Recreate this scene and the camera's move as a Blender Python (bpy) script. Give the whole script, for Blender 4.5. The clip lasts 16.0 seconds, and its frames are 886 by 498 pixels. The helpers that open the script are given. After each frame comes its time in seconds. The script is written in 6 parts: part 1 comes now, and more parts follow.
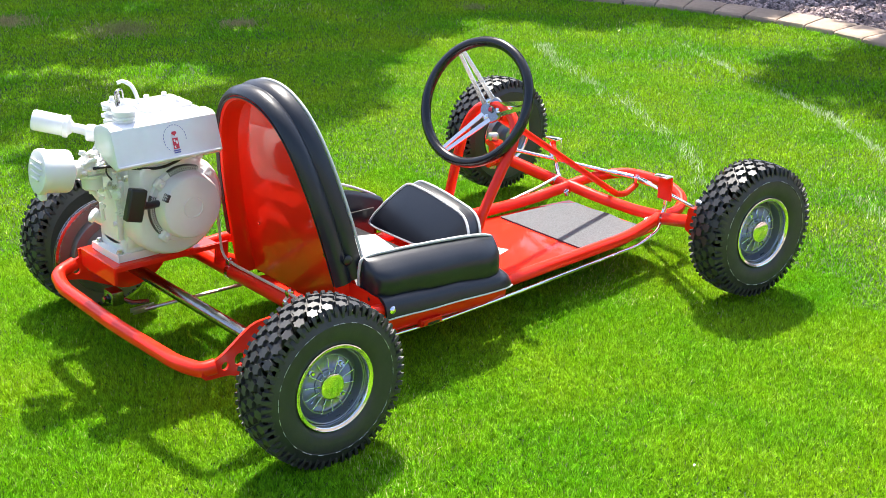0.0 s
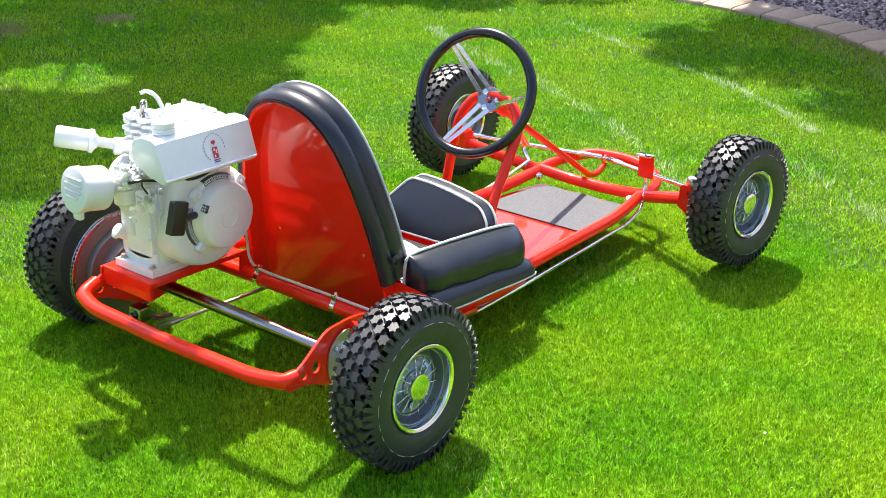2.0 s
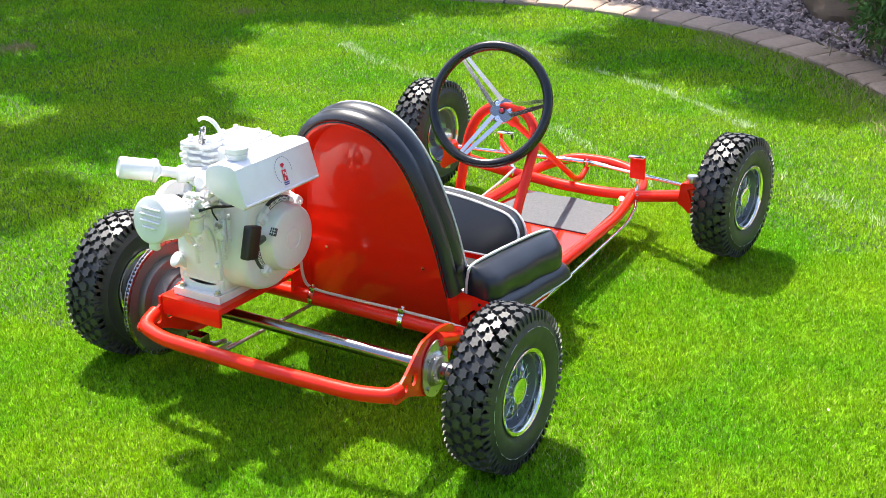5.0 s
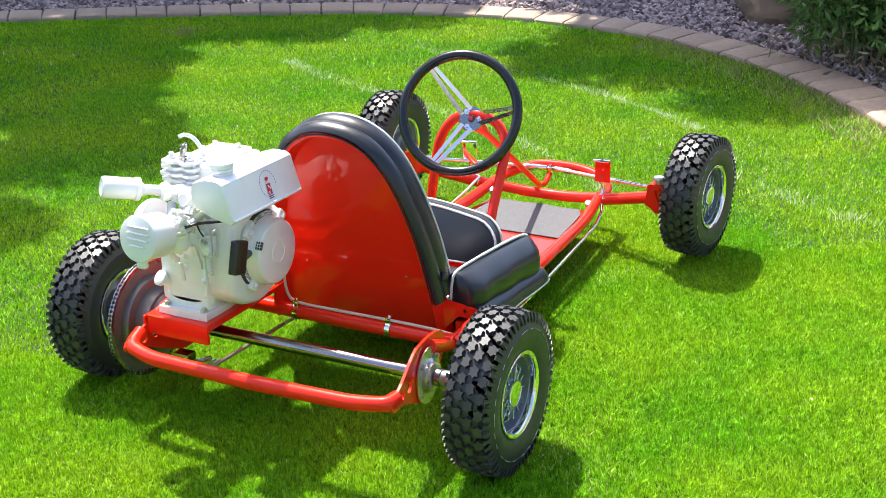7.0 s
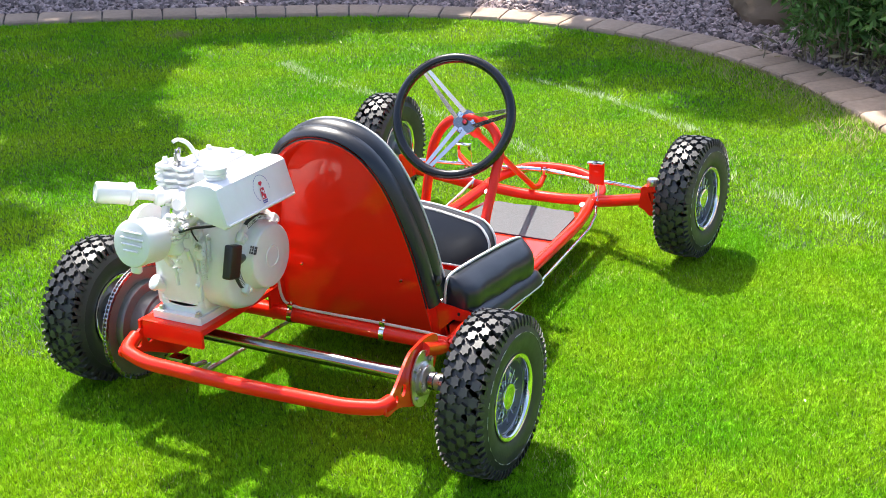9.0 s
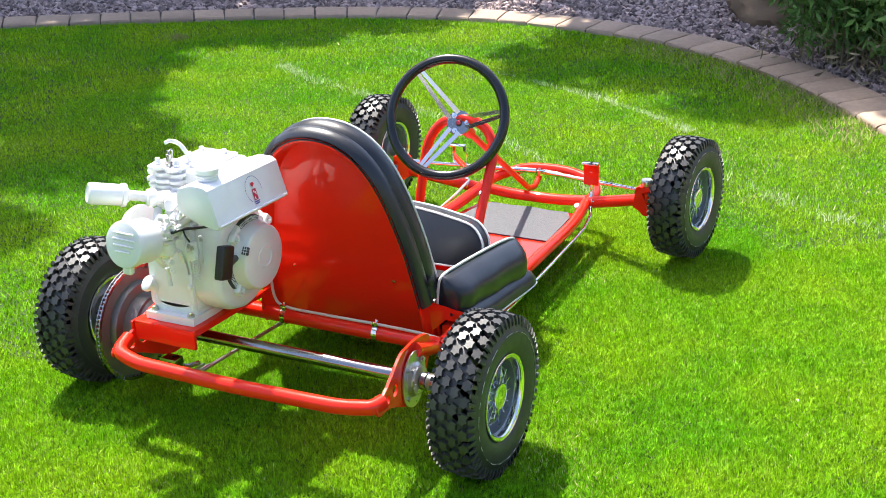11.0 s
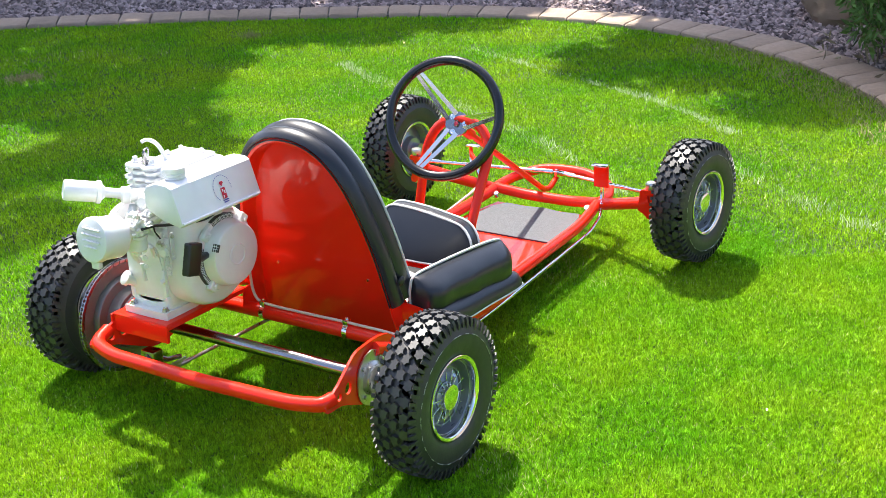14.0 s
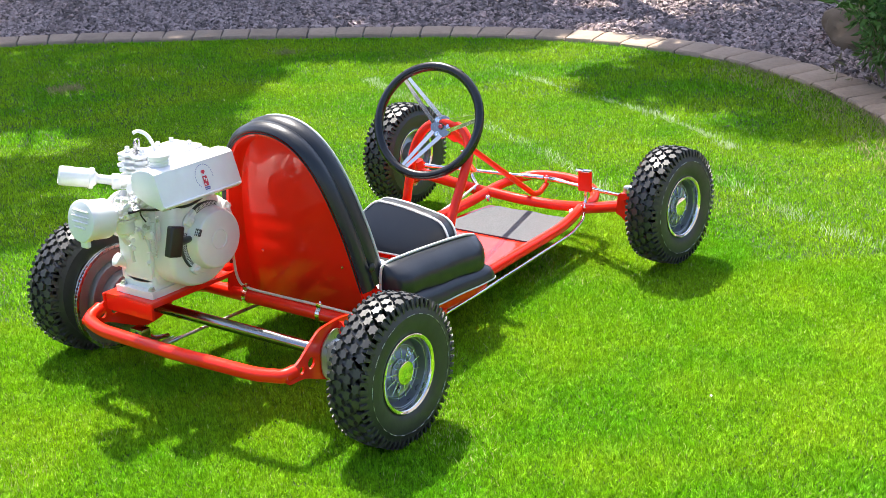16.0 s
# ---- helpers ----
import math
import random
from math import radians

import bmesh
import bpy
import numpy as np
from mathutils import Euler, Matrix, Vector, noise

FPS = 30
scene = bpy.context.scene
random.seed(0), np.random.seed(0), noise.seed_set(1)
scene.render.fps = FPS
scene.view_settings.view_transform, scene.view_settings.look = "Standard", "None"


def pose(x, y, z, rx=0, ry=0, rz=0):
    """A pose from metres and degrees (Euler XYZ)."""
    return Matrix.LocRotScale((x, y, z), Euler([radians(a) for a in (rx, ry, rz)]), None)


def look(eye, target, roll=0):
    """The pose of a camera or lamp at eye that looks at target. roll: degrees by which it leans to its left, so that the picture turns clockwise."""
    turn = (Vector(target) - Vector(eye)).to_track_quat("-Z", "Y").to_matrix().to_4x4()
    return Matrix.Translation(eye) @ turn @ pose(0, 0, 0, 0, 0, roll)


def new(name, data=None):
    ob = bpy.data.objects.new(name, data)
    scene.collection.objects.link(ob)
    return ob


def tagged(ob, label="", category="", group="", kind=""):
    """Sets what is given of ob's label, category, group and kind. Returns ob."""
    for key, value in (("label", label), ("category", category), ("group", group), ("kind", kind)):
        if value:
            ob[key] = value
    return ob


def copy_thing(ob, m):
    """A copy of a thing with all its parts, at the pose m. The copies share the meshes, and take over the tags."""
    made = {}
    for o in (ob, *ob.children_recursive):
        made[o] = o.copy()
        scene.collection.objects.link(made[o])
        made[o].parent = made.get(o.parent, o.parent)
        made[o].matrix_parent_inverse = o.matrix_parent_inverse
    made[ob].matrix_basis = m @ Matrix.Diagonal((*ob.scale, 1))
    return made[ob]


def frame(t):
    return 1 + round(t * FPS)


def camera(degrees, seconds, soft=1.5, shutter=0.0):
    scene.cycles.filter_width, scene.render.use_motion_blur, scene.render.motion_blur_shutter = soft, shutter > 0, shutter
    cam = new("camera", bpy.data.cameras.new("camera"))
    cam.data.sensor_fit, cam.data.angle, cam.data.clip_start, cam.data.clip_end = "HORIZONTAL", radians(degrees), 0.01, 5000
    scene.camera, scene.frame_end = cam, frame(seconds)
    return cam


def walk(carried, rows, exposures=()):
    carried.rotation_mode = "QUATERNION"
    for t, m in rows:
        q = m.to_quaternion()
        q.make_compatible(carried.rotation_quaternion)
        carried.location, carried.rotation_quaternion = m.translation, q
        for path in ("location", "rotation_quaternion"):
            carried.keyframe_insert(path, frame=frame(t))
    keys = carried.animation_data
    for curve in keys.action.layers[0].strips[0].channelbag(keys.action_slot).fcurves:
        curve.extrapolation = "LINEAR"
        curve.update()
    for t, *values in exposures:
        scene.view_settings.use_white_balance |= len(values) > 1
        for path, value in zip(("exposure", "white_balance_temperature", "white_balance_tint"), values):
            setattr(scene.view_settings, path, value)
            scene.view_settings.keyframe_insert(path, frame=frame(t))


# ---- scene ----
cam = camera(36.0, 16.0, soft=0.6)
PATH = [
    (0, (-1.318, -2.37, 1.288), (-0.109, -0.941, 0.582), 0.8),
    (0.5, (-1.382, -2.265, 1.299), (-0.168, -0.85, 0.575), 0.4),
    (1, (-1.51, -2.146, 1.305), (-0.243, -0.78, 0.578), -0.1),
    (1.5, (-1.624, -2.056, 1.318), (-0.245, -0.809, 0.581), -0.0),
    (2, (-1.711, -1.987, 1.325), (-0.285, -0.792, 0.59), 0.5),
    (2.5, (-1.725, -1.899, 1.317), (-0.248, -0.762, 0.592), 0.4),
    (3, (-1.769, -1.803, 1.335), (-0.276, -0.692, 0.603), -0.6),
    (3.5, (-1.832, -1.747, 1.344), (-0.331, -0.651, 0.605), -0.6),
    (3.7, (-1.871, -1.737, 1.347), (-0.356, -0.662, 0.606), -1.1),
    (5.8, (-2.148, -1.507, 1.341), (-0.505, -0.606, 0.642), -0.3),
    (6, (-2.155, -1.5, 1.34), (-0.508, -0.604, 0.644), -1.2),
    (6.5, (-2.165, -1.49, 1.339), (-0.509, -0.61, 0.643), -0.6),
    (7, (-2.165, -1.487, 1.335), (-0.506, -0.613, 0.639), -1.0),
    (7.5, (-2.166, -1.489, 1.338), (-0.507, -0.617, 0.64), -1.2),
    (8, (-2.168, -1.492, 1.34), (-0.51, -0.618, 0.642), -1.2),
    (8.5, (-2.162, -1.493, 1.339), (-0.504, -0.619, 0.641), -1.3),
    (9, (-2.165, -1.498, 1.344), (-0.504, -0.626, 0.648), -1.2),
    (11.5, (-2.157, -1.522, 1.34), (-0.499, -0.642, 0.65), -1.5),
    (12, (-2.156, -1.526, 1.341), (-0.513, -0.618, 0.649), -2.0),
    (12.5, (-2.16, -1.539, 1.346), (-0.52, -0.628, 0.652), -2.0),
    (13, (-2.148, -1.549, 1.343), (-0.517, -0.624, 0.647), -1.9),
    (13.5, (-2.098, -1.649, 1.353), (-0.502, -0.684, 0.632), -2.4),
    (14, (-2.001, -1.833, 1.349), (-0.441, -0.79, 0.657), -2.4),
    (14.5, (-1.957, -1.987, 1.329), (-0.504, -0.8, 0.636), -2.6),
    (15, (-1.976, -2.071, 1.332), (-0.505, -0.891, 0.666), -2.0),
    (15.5, (-2.014, -2.119, 1.318), (-0.524, -0.955, 0.667), -2.3),
    (16, (-2.047, -2.137, 1.316), (-0.53, -1.005, 0.671), -2.2),
]
walk(cam, [(t, look(eye, target, roll)) for t, eye, target, roll in PATH])

# ---------------------------------------------------------------- light
SUN_TO = Vector((0.34, 0.46, 1.0)).normalized()
world = bpy.data.worlds.new("sky")
scene.world = world
world.use_nodes = True
wn = world.node_tree.nodes
sky = wn.new("ShaderNodeTexSky")
sky.sky_type = 'NISHITA'
sky.sun_disc = False
sky.sun_elevation = math.asin(SUN_TO.z)
sky.sun_rotation = math.atan2(SUN_TO.x, SUN_TO.y)
world.node_tree.links.new(sky.outputs[0], wn["Background"].inputs[0])
sky.air_density = 0.75
sky.dust_density = 2.6
wn["Background"].inputs[1].default_value = 0.14
sun = new("sun", bpy.data.lights.new("sun", 'SUN'))
sun.data.energy = 4.1
sun.data.angle = radians(0.53)
sun.data.color = (1.0, 0.955, 0.87)
sun.matrix_world = look(SUN_TO * 20, (0, 0, 0))

scene.view_settings.exposure = 1.65

# ---------------------------------------------------------------- materials


def material(name, colour=(0.5, 0.5, 0.5), rough=0.5, metal=0.0, coat=0.0, vary=0.0, scale=8.0, bump=0.0, bump_scale=60.0,
             dark=None, stain=0.0, stain_scale=3.0, rand=0.0, island=0.0, rough_vary=0.0, spec=0.5):
    """Principled material with colour variation at two scales, relief and uneven gloss."""
    m = bpy.data.materials.new(name)
    m.use_nodes = True
    nt = m.node_tree
    n, ln = nt.nodes, nt.links
    b = n["Principled BSDF"]
    b.inputs["Base Color"].default_value = (*colour, 1)
    b.inputs["Roughness"].default_value = rough
    b.inputs["Metallic"].default_value = metal
    b.inputs["Coat Weight"].default_value = coat
    b.inputs["Coat Roughness"].default_value = 0.04
    b.inputs["Specular IOR Level"].default_value = spec
    tc = n.new("ShaderNodeTexCoord")
    src = None
    if vary or stain or rand or island:
        src = n.new("ShaderNodeRGB")
        src.outputs[0].default_value = (*colour, 1)
        out = src.outputs[0]

        def mix(fac, other, o):
            x = n.new("ShaderNodeMix")
            x.data_type = 'RGBA'
            ln.new(fac, x.inputs[0])
            ln.new(o, x.inputs[6])
            x.inputs[7].default_value = (*other, 1)
            return x.outputs[2]

        other = dark or tuple(c * 0.5 for c in colour)
        if vary:
            t = n.new("ShaderNodeTexNoise")
            t.inputs["Scale"].default_value = scale
            t.inputs["Detail"].default_value = 6
            t.inputs["Roughness"].default_value = 0.65
            ln.new(tc.outputs["Object"], t.inputs["Vector"])
            r = n.new("ShaderNodeMapRange")
            r.inputs[1].default_value, r.inputs[2].default_value = 0.35, 0.7
            r.inputs[4].default_value = vary
            ln.new(t.outputs["Fac"], r.inputs[0])
            out = mix(r.outputs[0], other, out)
        if stain:
            t = n.new("ShaderNodeTexNoise")
            t.inputs["Scale"].default_value = stain_scale
            t.inputs["Detail"].default_value = 3
            ln.new(tc.outputs["Object"], t.inputs["Vector"])
            r = n.new("ShaderNodeMapRange")
            r.inputs[1].default_value, r.inputs[2].default_value = 0.5, 0.72
            r.inputs[4].default_value = stain
            ln.new(t.outputs["Fac"], r.inputs[0])
            out = mix(r.outputs[0], other, out)
        for amount, kind in ((rand, "ob"), (island, "is")):
            if amount:
                if kind == "ob":
                    g = n.new("ShaderNodeObjectInfo").outputs["Random"]
                else:
                    g = n.new("ShaderNodeNewGeometry").outputs["Random Per Island"]
                r = n.new("ShaderNodeMapRange")
                r.inputs[3].default_value, r.inputs[4].default_value = 1 - amount, 1 + amount
                ln.new(g, r.inputs[0])
                h = n.new("ShaderNodeHueSaturation")
                ln.new(r.outputs[0], h.inputs["Value"])
                ln.new(out, h.inputs["Color"])
                out = h.outputs[0]
        ln.new(out, b.inputs["Base Color"])
    if rough_vary:
        t = n.new("ShaderNodeTexNoise")
        t.inputs["Scale"].default_value = scale * 3
        t.inputs["Detail"].default_value = 5
        ln.new(tc.outputs["Object"], t.inputs["Vector"])
        r = n.new("ShaderNodeMapRange")
        r.inputs[3].default_value, r.inputs[4].default_value = max(0.02, rough - rough_vary), rough + rough_vary
        ln.new(t.outputs["Fac"], r.inputs[0])
        ln.new(r.outputs[0], b.inputs["Roughness"])
    if bump:
        t = n.new("ShaderNodeTexNoise")
        t.inputs["Scale"].default_value = bump_scale
        t.inputs["Detail"].default_value = 4
        ln.new(tc.outputs["Object"], t.inputs["Vector"])
        u = n.new("ShaderNodeBump")
        u.inputs["Strength"].default_value = bump
        u.inputs["Distance"].default_value = 0.002
        ln.new(t.outputs["Fac"], u.inputs["Height"])
        ln.new(u.outputs[0], b.inputs["Normal"])
    return m


RED = material("red_paint", (0.80, 0.022, 0.007), 0.36, coat=0.6, vary=0.12, scale=5, dark=(0.70, 0.015, 0.006), rough_vary=0.05, spec=0.05)
CHROME = material("chrome", (0.82, 0.83, 0.85), 0.09, 1.0, rough_vary=0.05, scale=6, bump=0.03, bump_scale=40)
STEEL = material("steel", (0.33, 0.33, 0.34), 0.22, 1.0, vary=0.5, scale=12, dark=(0.2, 0.19, 0.18), rough_vary=0.12)
DRUM = material("drum_steel", (0.150, 0.145, 0.145), 0.38, 0.45, vary=0.5, scale=10, dark=(0.09, 0.083, 0.08), rough_vary=0.12)
SPOKE = material("polished_spoke", (0.84, 0.82, 0.79), 0.16, 1.0, vary=0.3, scale=18, dark=(0.7, 0.69, 0.67), rough_vary=0.08)
PLATED = material("plated_steel", (0.62, 0.61, 0.57), 0.3, 1.0, vary=0.35, scale=25, dark=(0.45, 0.43, 0.38), rough_vary=0.1)
SPIDER = material("wheel_disc", (0.34, 0.36, 0.40), 0.3, 0.7, vary=0.3, scale=20, rough_vary=0.08)
RUBBER = material("rubber", (0.024, 0.024, 0.025), 0.47, vary=0.4, scale=30, dark=(0.055, 0.052, 0.048), bump=0.12, bump_scale=160, rough_vary=0.1, spec=0.55)
VINYL = material("black_vinyl", (0.012, 0.014, 0.020), 0.34, coat=0.10, spec=0.42, vary=0.3, scale=18, dark=(0.022, 0.024, 0.030), bump=0.07, bump_scale=210, rough_vary=0.06)
PIPING = material("white_piping", (0.62, 0.62, 0.6), 0.4, vary=0.3, scale=30)
ENGINE_WHITE = material("white_engine_paint", (0.80, 0.80, 0.80), 0.34, coat=0.3, vary=0.35, scale=14, dark=(0.64, 0.63, 0.61), stain=0.35, stain_scale=9, bump=0.12, bump_scale=90, rough_vary=0.1)
BLACK = material("black_plastic_and_holes", (0.016, 0.016, 0.017), 0.35, vary=0.3, scale=40, rough_vary=0.08, bump=0.08, bump_scale=120)
WHEEL_RIM = material("black_wheel_rim", (0.01, 0.01, 0.011), 0.22, vary=0.2, scale=40, rough_vary=0.05)
MESH_DARK = material("screen_hole_shade", (0.09, 0.09, 0.09), 0.5, 0.6, vary=0.4, scale=90)
MAT_GRIT = material("grip_mat", (0.06, 0.062, 0.066), 0.85, vary=0.75, scale=230, dark=(0.125, 0.125, 0.135), stain=0.25, stain_scale=5, bump=0.6, bump_scale=320)
CREAM = material("cream_cable", (0.62, 0.55, 0.44), 0.5, vary=0.2, scale=40)
DECAL_RED = material("decal_red", (0.62, 0.03, 0.06), 0.4)
DECAL_BLUE = material("decal_blue", (0.10, 0.10, 0.33), 0.4)
PAPER = material("white_card", (0.78, 0.78, 0.76), 0.6, vary=0.2, scale=9)
CONCRETE = material("kerb_concrete", (0.36, 0.265, 0.195), 0.85, vary=0.6, scale=40, dark=(0.23, 0.165, 0.12), stain=0.5, stain_scale=4, bump=0.5, bump_scale=120, rand=0.12)
MORTAR = material("kerb_joint", (0.11, 0.095, 0.085), 0.9, vary=0.5, scale=40, bump=0.5, bump_scale=120)
GRAVEL = material("gravel_stone", (0.34, 0.262, 0.245), 0.85, vary=0.45, scale=25, dark=(0.21, 0.15, 0.145), island=0.7, bump=0.4, bump_scale=120)
GRAVEL_BED = material("gravel_bed", (0.17, 0.13, 0.12), 0.9, vary=0.8, scale=35, dark=(0.07, 0.055, 0.05), bump=0.9, bump_scale=60)
ROCK = material("tan_rock", (0.16, 0.112, 0.074), 0.9, vary=0.7, scale=14, dark=(0.15, 0.10, 0.06), stain=0.4, stain_scale=6, bump=0.9, bump_scale=45)
BARK = material("bark", (0.15, 0.11, 0.08), 0.9, vary=0.7, scale=18, dark=(0.06, 0.045, 0.035), bump=0.8, bump_scale=40)
STEM = material("dry_stem", (0.24, 0.2, 0.12), 0.8, vary=0.5, scale=20, island=0.3)
SOIL = material("soil", (0.028, 0.060, 0.005), 0.95, vary=0.8, scale=60, dark=(0.012, 0.026, 0.003), stain=0.5, stain_scale=1.5, bump=0.9, bump_scale=90)


def leaf_material(name, colour, second, island=0.25, trans=0.35, patch=None, patch_amount=0.0, upright=0.0):
    m = bpy.data.materials.new(name)
    m.use_nodes = True
    n, ln = m.node_tree.nodes, m.node_tree.links
    b = n["Principled BSDF"]
    tc = n.new("ShaderNodeTexCoord")
    big = n.new("ShaderNodeTexNoise")
    big.inputs["Scale"].default_value = 2.2
    big.inputs["Detail"].default_value = 4
    ln.new(tc.outputs["Object"], big.inputs["Vector"])
    mr = n.new("ShaderNodeMapRange")
    mr.inputs[1].default_value, mr.inputs[2].default_value = 0.36, 0.66
    ln.new(big.outputs["Fac"], mr.inputs[0])
    x = n.new("ShaderNodeMix")
    x.data_type = 'RGBA'
    x.inputs[6].default_value, x.inputs[7].default_value = (*colour, 1), (*second, 1)
    ln.new(mr.outputs[0], x.inputs[0])
    out = x.outputs[2]
    g = n.new("ShaderNodeNewGeometry").outputs["Random Per Island"]
    if patch:
        # dry, pale blades: more of them inside worn patches
        p = n.new("ShaderNodeTexNoise")
        p.inputs["Scale"].default_value = 1.35
        p.inputs["Detail"].default_value = 5
        p.inputs["Roughness"].default_value = 0.6
        p.inputs["Distortion"].default_value = 0.6
        ln.new(tc.outputs["Object"], p.inputs["Vector"])
        pr = n.new("ShaderNodeMapRange")
        pr.inputs[1].default_value, pr.inputs[2].default_value = 0.56, 0.78
        pr.inputs[3].default_value, pr.inputs[4].default_value = 0.007, patch_amount
        ln.new(p.outputs["Fac"], pr.inputs[0])
        fr = n.new("ShaderNodeMath")
        fr.operation = 'MULTIPLY'
        fr.inputs[1].default_value = 37.0
        ln.new(g, fr.inputs[0])
        fr2 = n.new("ShaderNodeMath")
        fr2.operation = 'FRACT'
        ln.new(fr.outputs[0], fr2.inputs[0])
        less = n.new("ShaderNodeMath")
        less.operation = 'LESS_THAN'
        ln.new(fr2.outputs[0], less.inputs[0])
        ln.new(pr.outputs[0], less.inputs[1])
        y = n.new("ShaderNodeMix")
        y.data_type = 'RGBA'
        y.inputs[7].default_value = (*patch, 1)
        ln.new(less.outputs[0], y.inputs[0])
        ln.new(out, y.inputs[6])
        out = y.outputs[2]
    r = n.new("ShaderNodeMapRange")
    r.inputs[3].default_value, r.inputs[4].default_value = 1 - island, 1 + island
    ln.new(g, r.inputs[0])
    h = n.new("ShaderNodeHueSaturation")
    ln.new(r.outputs[0], h.inputs["Value"])
    if patch:
        # tufts a finger wide, some fresher than others
        tf = n.new("ShaderNodeTexNoise")
        tf.inputs["Scale"].default_value = 95
        tf.inputs["Detail"].default_value = 3
        ln.new(tc.outputs["Object"], tf.inputs["Vector"])
        tr_ = n.new("ShaderNodeMapRange")
        tr_.inputs[1].default_value, tr_.inputs[2].default_value = 0.36, 0.64
        tr_.inputs[3].default_value, tr_.inputs[4].default_value = 0.72, 1.22
        ln.new(tf.outputs["Fac"], tr_.inputs[0])
        mu = n.new("ShaderNodeMath")
        mu.operation = 'MULTIPLY'
        ln.new(r.outputs[0], mu.inputs[0])
        ln.new(tr_.outputs[0], mu.inputs[1])
        ln.new(mu.outputs[0], h.inputs["Value"])
    ln.new(out, h.inputs["Color"])
    ln.new(h.outputs[0], b.inputs["Base Color"])
    b.inputs["Roughness"].default_value = 0.6
    b.inputs["Specular IOR Level"].default_value = 0.10
    nv = None
    if upright:
        # shading normals tilt skyward to brighten the flat blades
        ge = n.new("ShaderNodeNewGeometry")
        vm = n.new("ShaderNodeVectorMath")
        vm.operation = 'MULTIPLY_ADD'
        vm.inputs[1].default_value = (1 - upright,) * 3
        vm.inputs[2].default_value = (0, 0, upright)
        ln.new(ge.outputs["Normal"], vm.inputs[0])
        nn = n.new("ShaderNodeVectorMath")
        nn.operation = 'NORMALIZE'
        ln.new(vm.outputs[0], nn.inputs[0])
        nv = nn.outputs[0]
        ln.new(nv, b.inputs["Normal"])
    if trans:
        t = n.new("ShaderNodeBsdfTranslucent")
        ln.new(h.outputs[0], t.inputs[0])
        ms = n.new("ShaderNodeMixShader")
        ms.inputs[0].default_value = trans
        ln.new(b.outputs[0], ms.inputs[1])
        ln.new(t.outputs[0], ms.inputs[2])
        ln.new(ms.outputs[0], n["Material Output"].inputs[0])
    return m


GRASS = leaf_material("grass_blade", (0.132, 0.360, 0.005), (0.265, 0.440, 0.009), 0.48, 0.30, (0.50, 0.50, 0.18), 0.18, 0.30)
PALE_GRASS = leaf_material("pale_grass", (0.40, 0.50, 0.22), (0.55, 0.62, 0.36), 0.4, 0.25, None, 0, 0.45)
DRY_GRASS = leaf_material("dry_grass", (0.34, 0.28, 0.13), (0.24, 0.27, 0.07), 0.35, 0.2, None, 0, 0.5)
LEAF = leaf_material("shrub_leaf", (0.07, 0.15, 0.04), (0.14, 0.23, 0.065), 0.5, 0.3)
TREE_LEAF = leaf_material("tree_leaf", (0.04, 0.09, 0.02), (0.07, 0.13, 0.03), 0.3, 0.3)

# ---------------------------------------------------------------- mesh helpers


def part(name, bm, mat, parent, label="", smooth=True, loc=None, sharp=38):
    """Links a bmesh as one mesh object under a thing or a part."""
    bmesh.ops.recalc_face_normals(bm, faces=bm.faces[:])
    me = bpy.data.meshes.new(name)
    for f in bm.faces:
        f.smooth = smooth
    bm.to_mesh(me)
    bm.free()
    me.materials.append(mat)
    if smooth:
        me.set_sharp_from_angle(angle=radians(sharp))
    ob = new(name, me)
    ob.parent = parent
    if loc:
        ob.location = loc
    if label:
        ob["label"] = label
    return ob


def V(*a):
    return Vector(a)


def catmull(pts, n=8, closed=False):
    pts = [Vector(p) for p in pts]
    out = []
    k = len(pts)
    for i in range(k if closed else k - 1):
        if closed:
            p0, p1, p2, p3 = (pts[(i + j - 1) % k] for j in range(4))
        else:
            p0, p1, p2, p3 = pts[max(i - 1, 0)], pts[i], pts[i + 1], pts[min(i + 2, k - 1)]
        for s in range(n):
            t = s / n
            out.append(0.5 * ((2 * p1) + (p2 - p0) * t + (2 * p0 - 5 * p1 + 4 * p2 - p3) * t * t + (3 * p1 - p0 - 3 * p2 + p3) * t ** 3))
    if not closed:
        out.append(pts[-1])
    return out


def bend(pts, radius=0.03, n=6):
    """A polyline with its corners rounded."""
    pts = [Vector(p) for p in pts]
    out = [pts[0]]
    for a, b, c in zip(pts, pts[1:], pts[2:]):
        r = min(radius, (b - a).length * 0.45, (c - b).length * 0.45)
        p, q = b + (a - b).normalized() * r, b + (c - b).normalized() * r
        for i in range(n + 1):
            t = i / n
            out.append(p * (1 - t) ** 2 + b * 2 * t * (1 - t) + q * t * t)
    out.append(pts[-1])
    return out


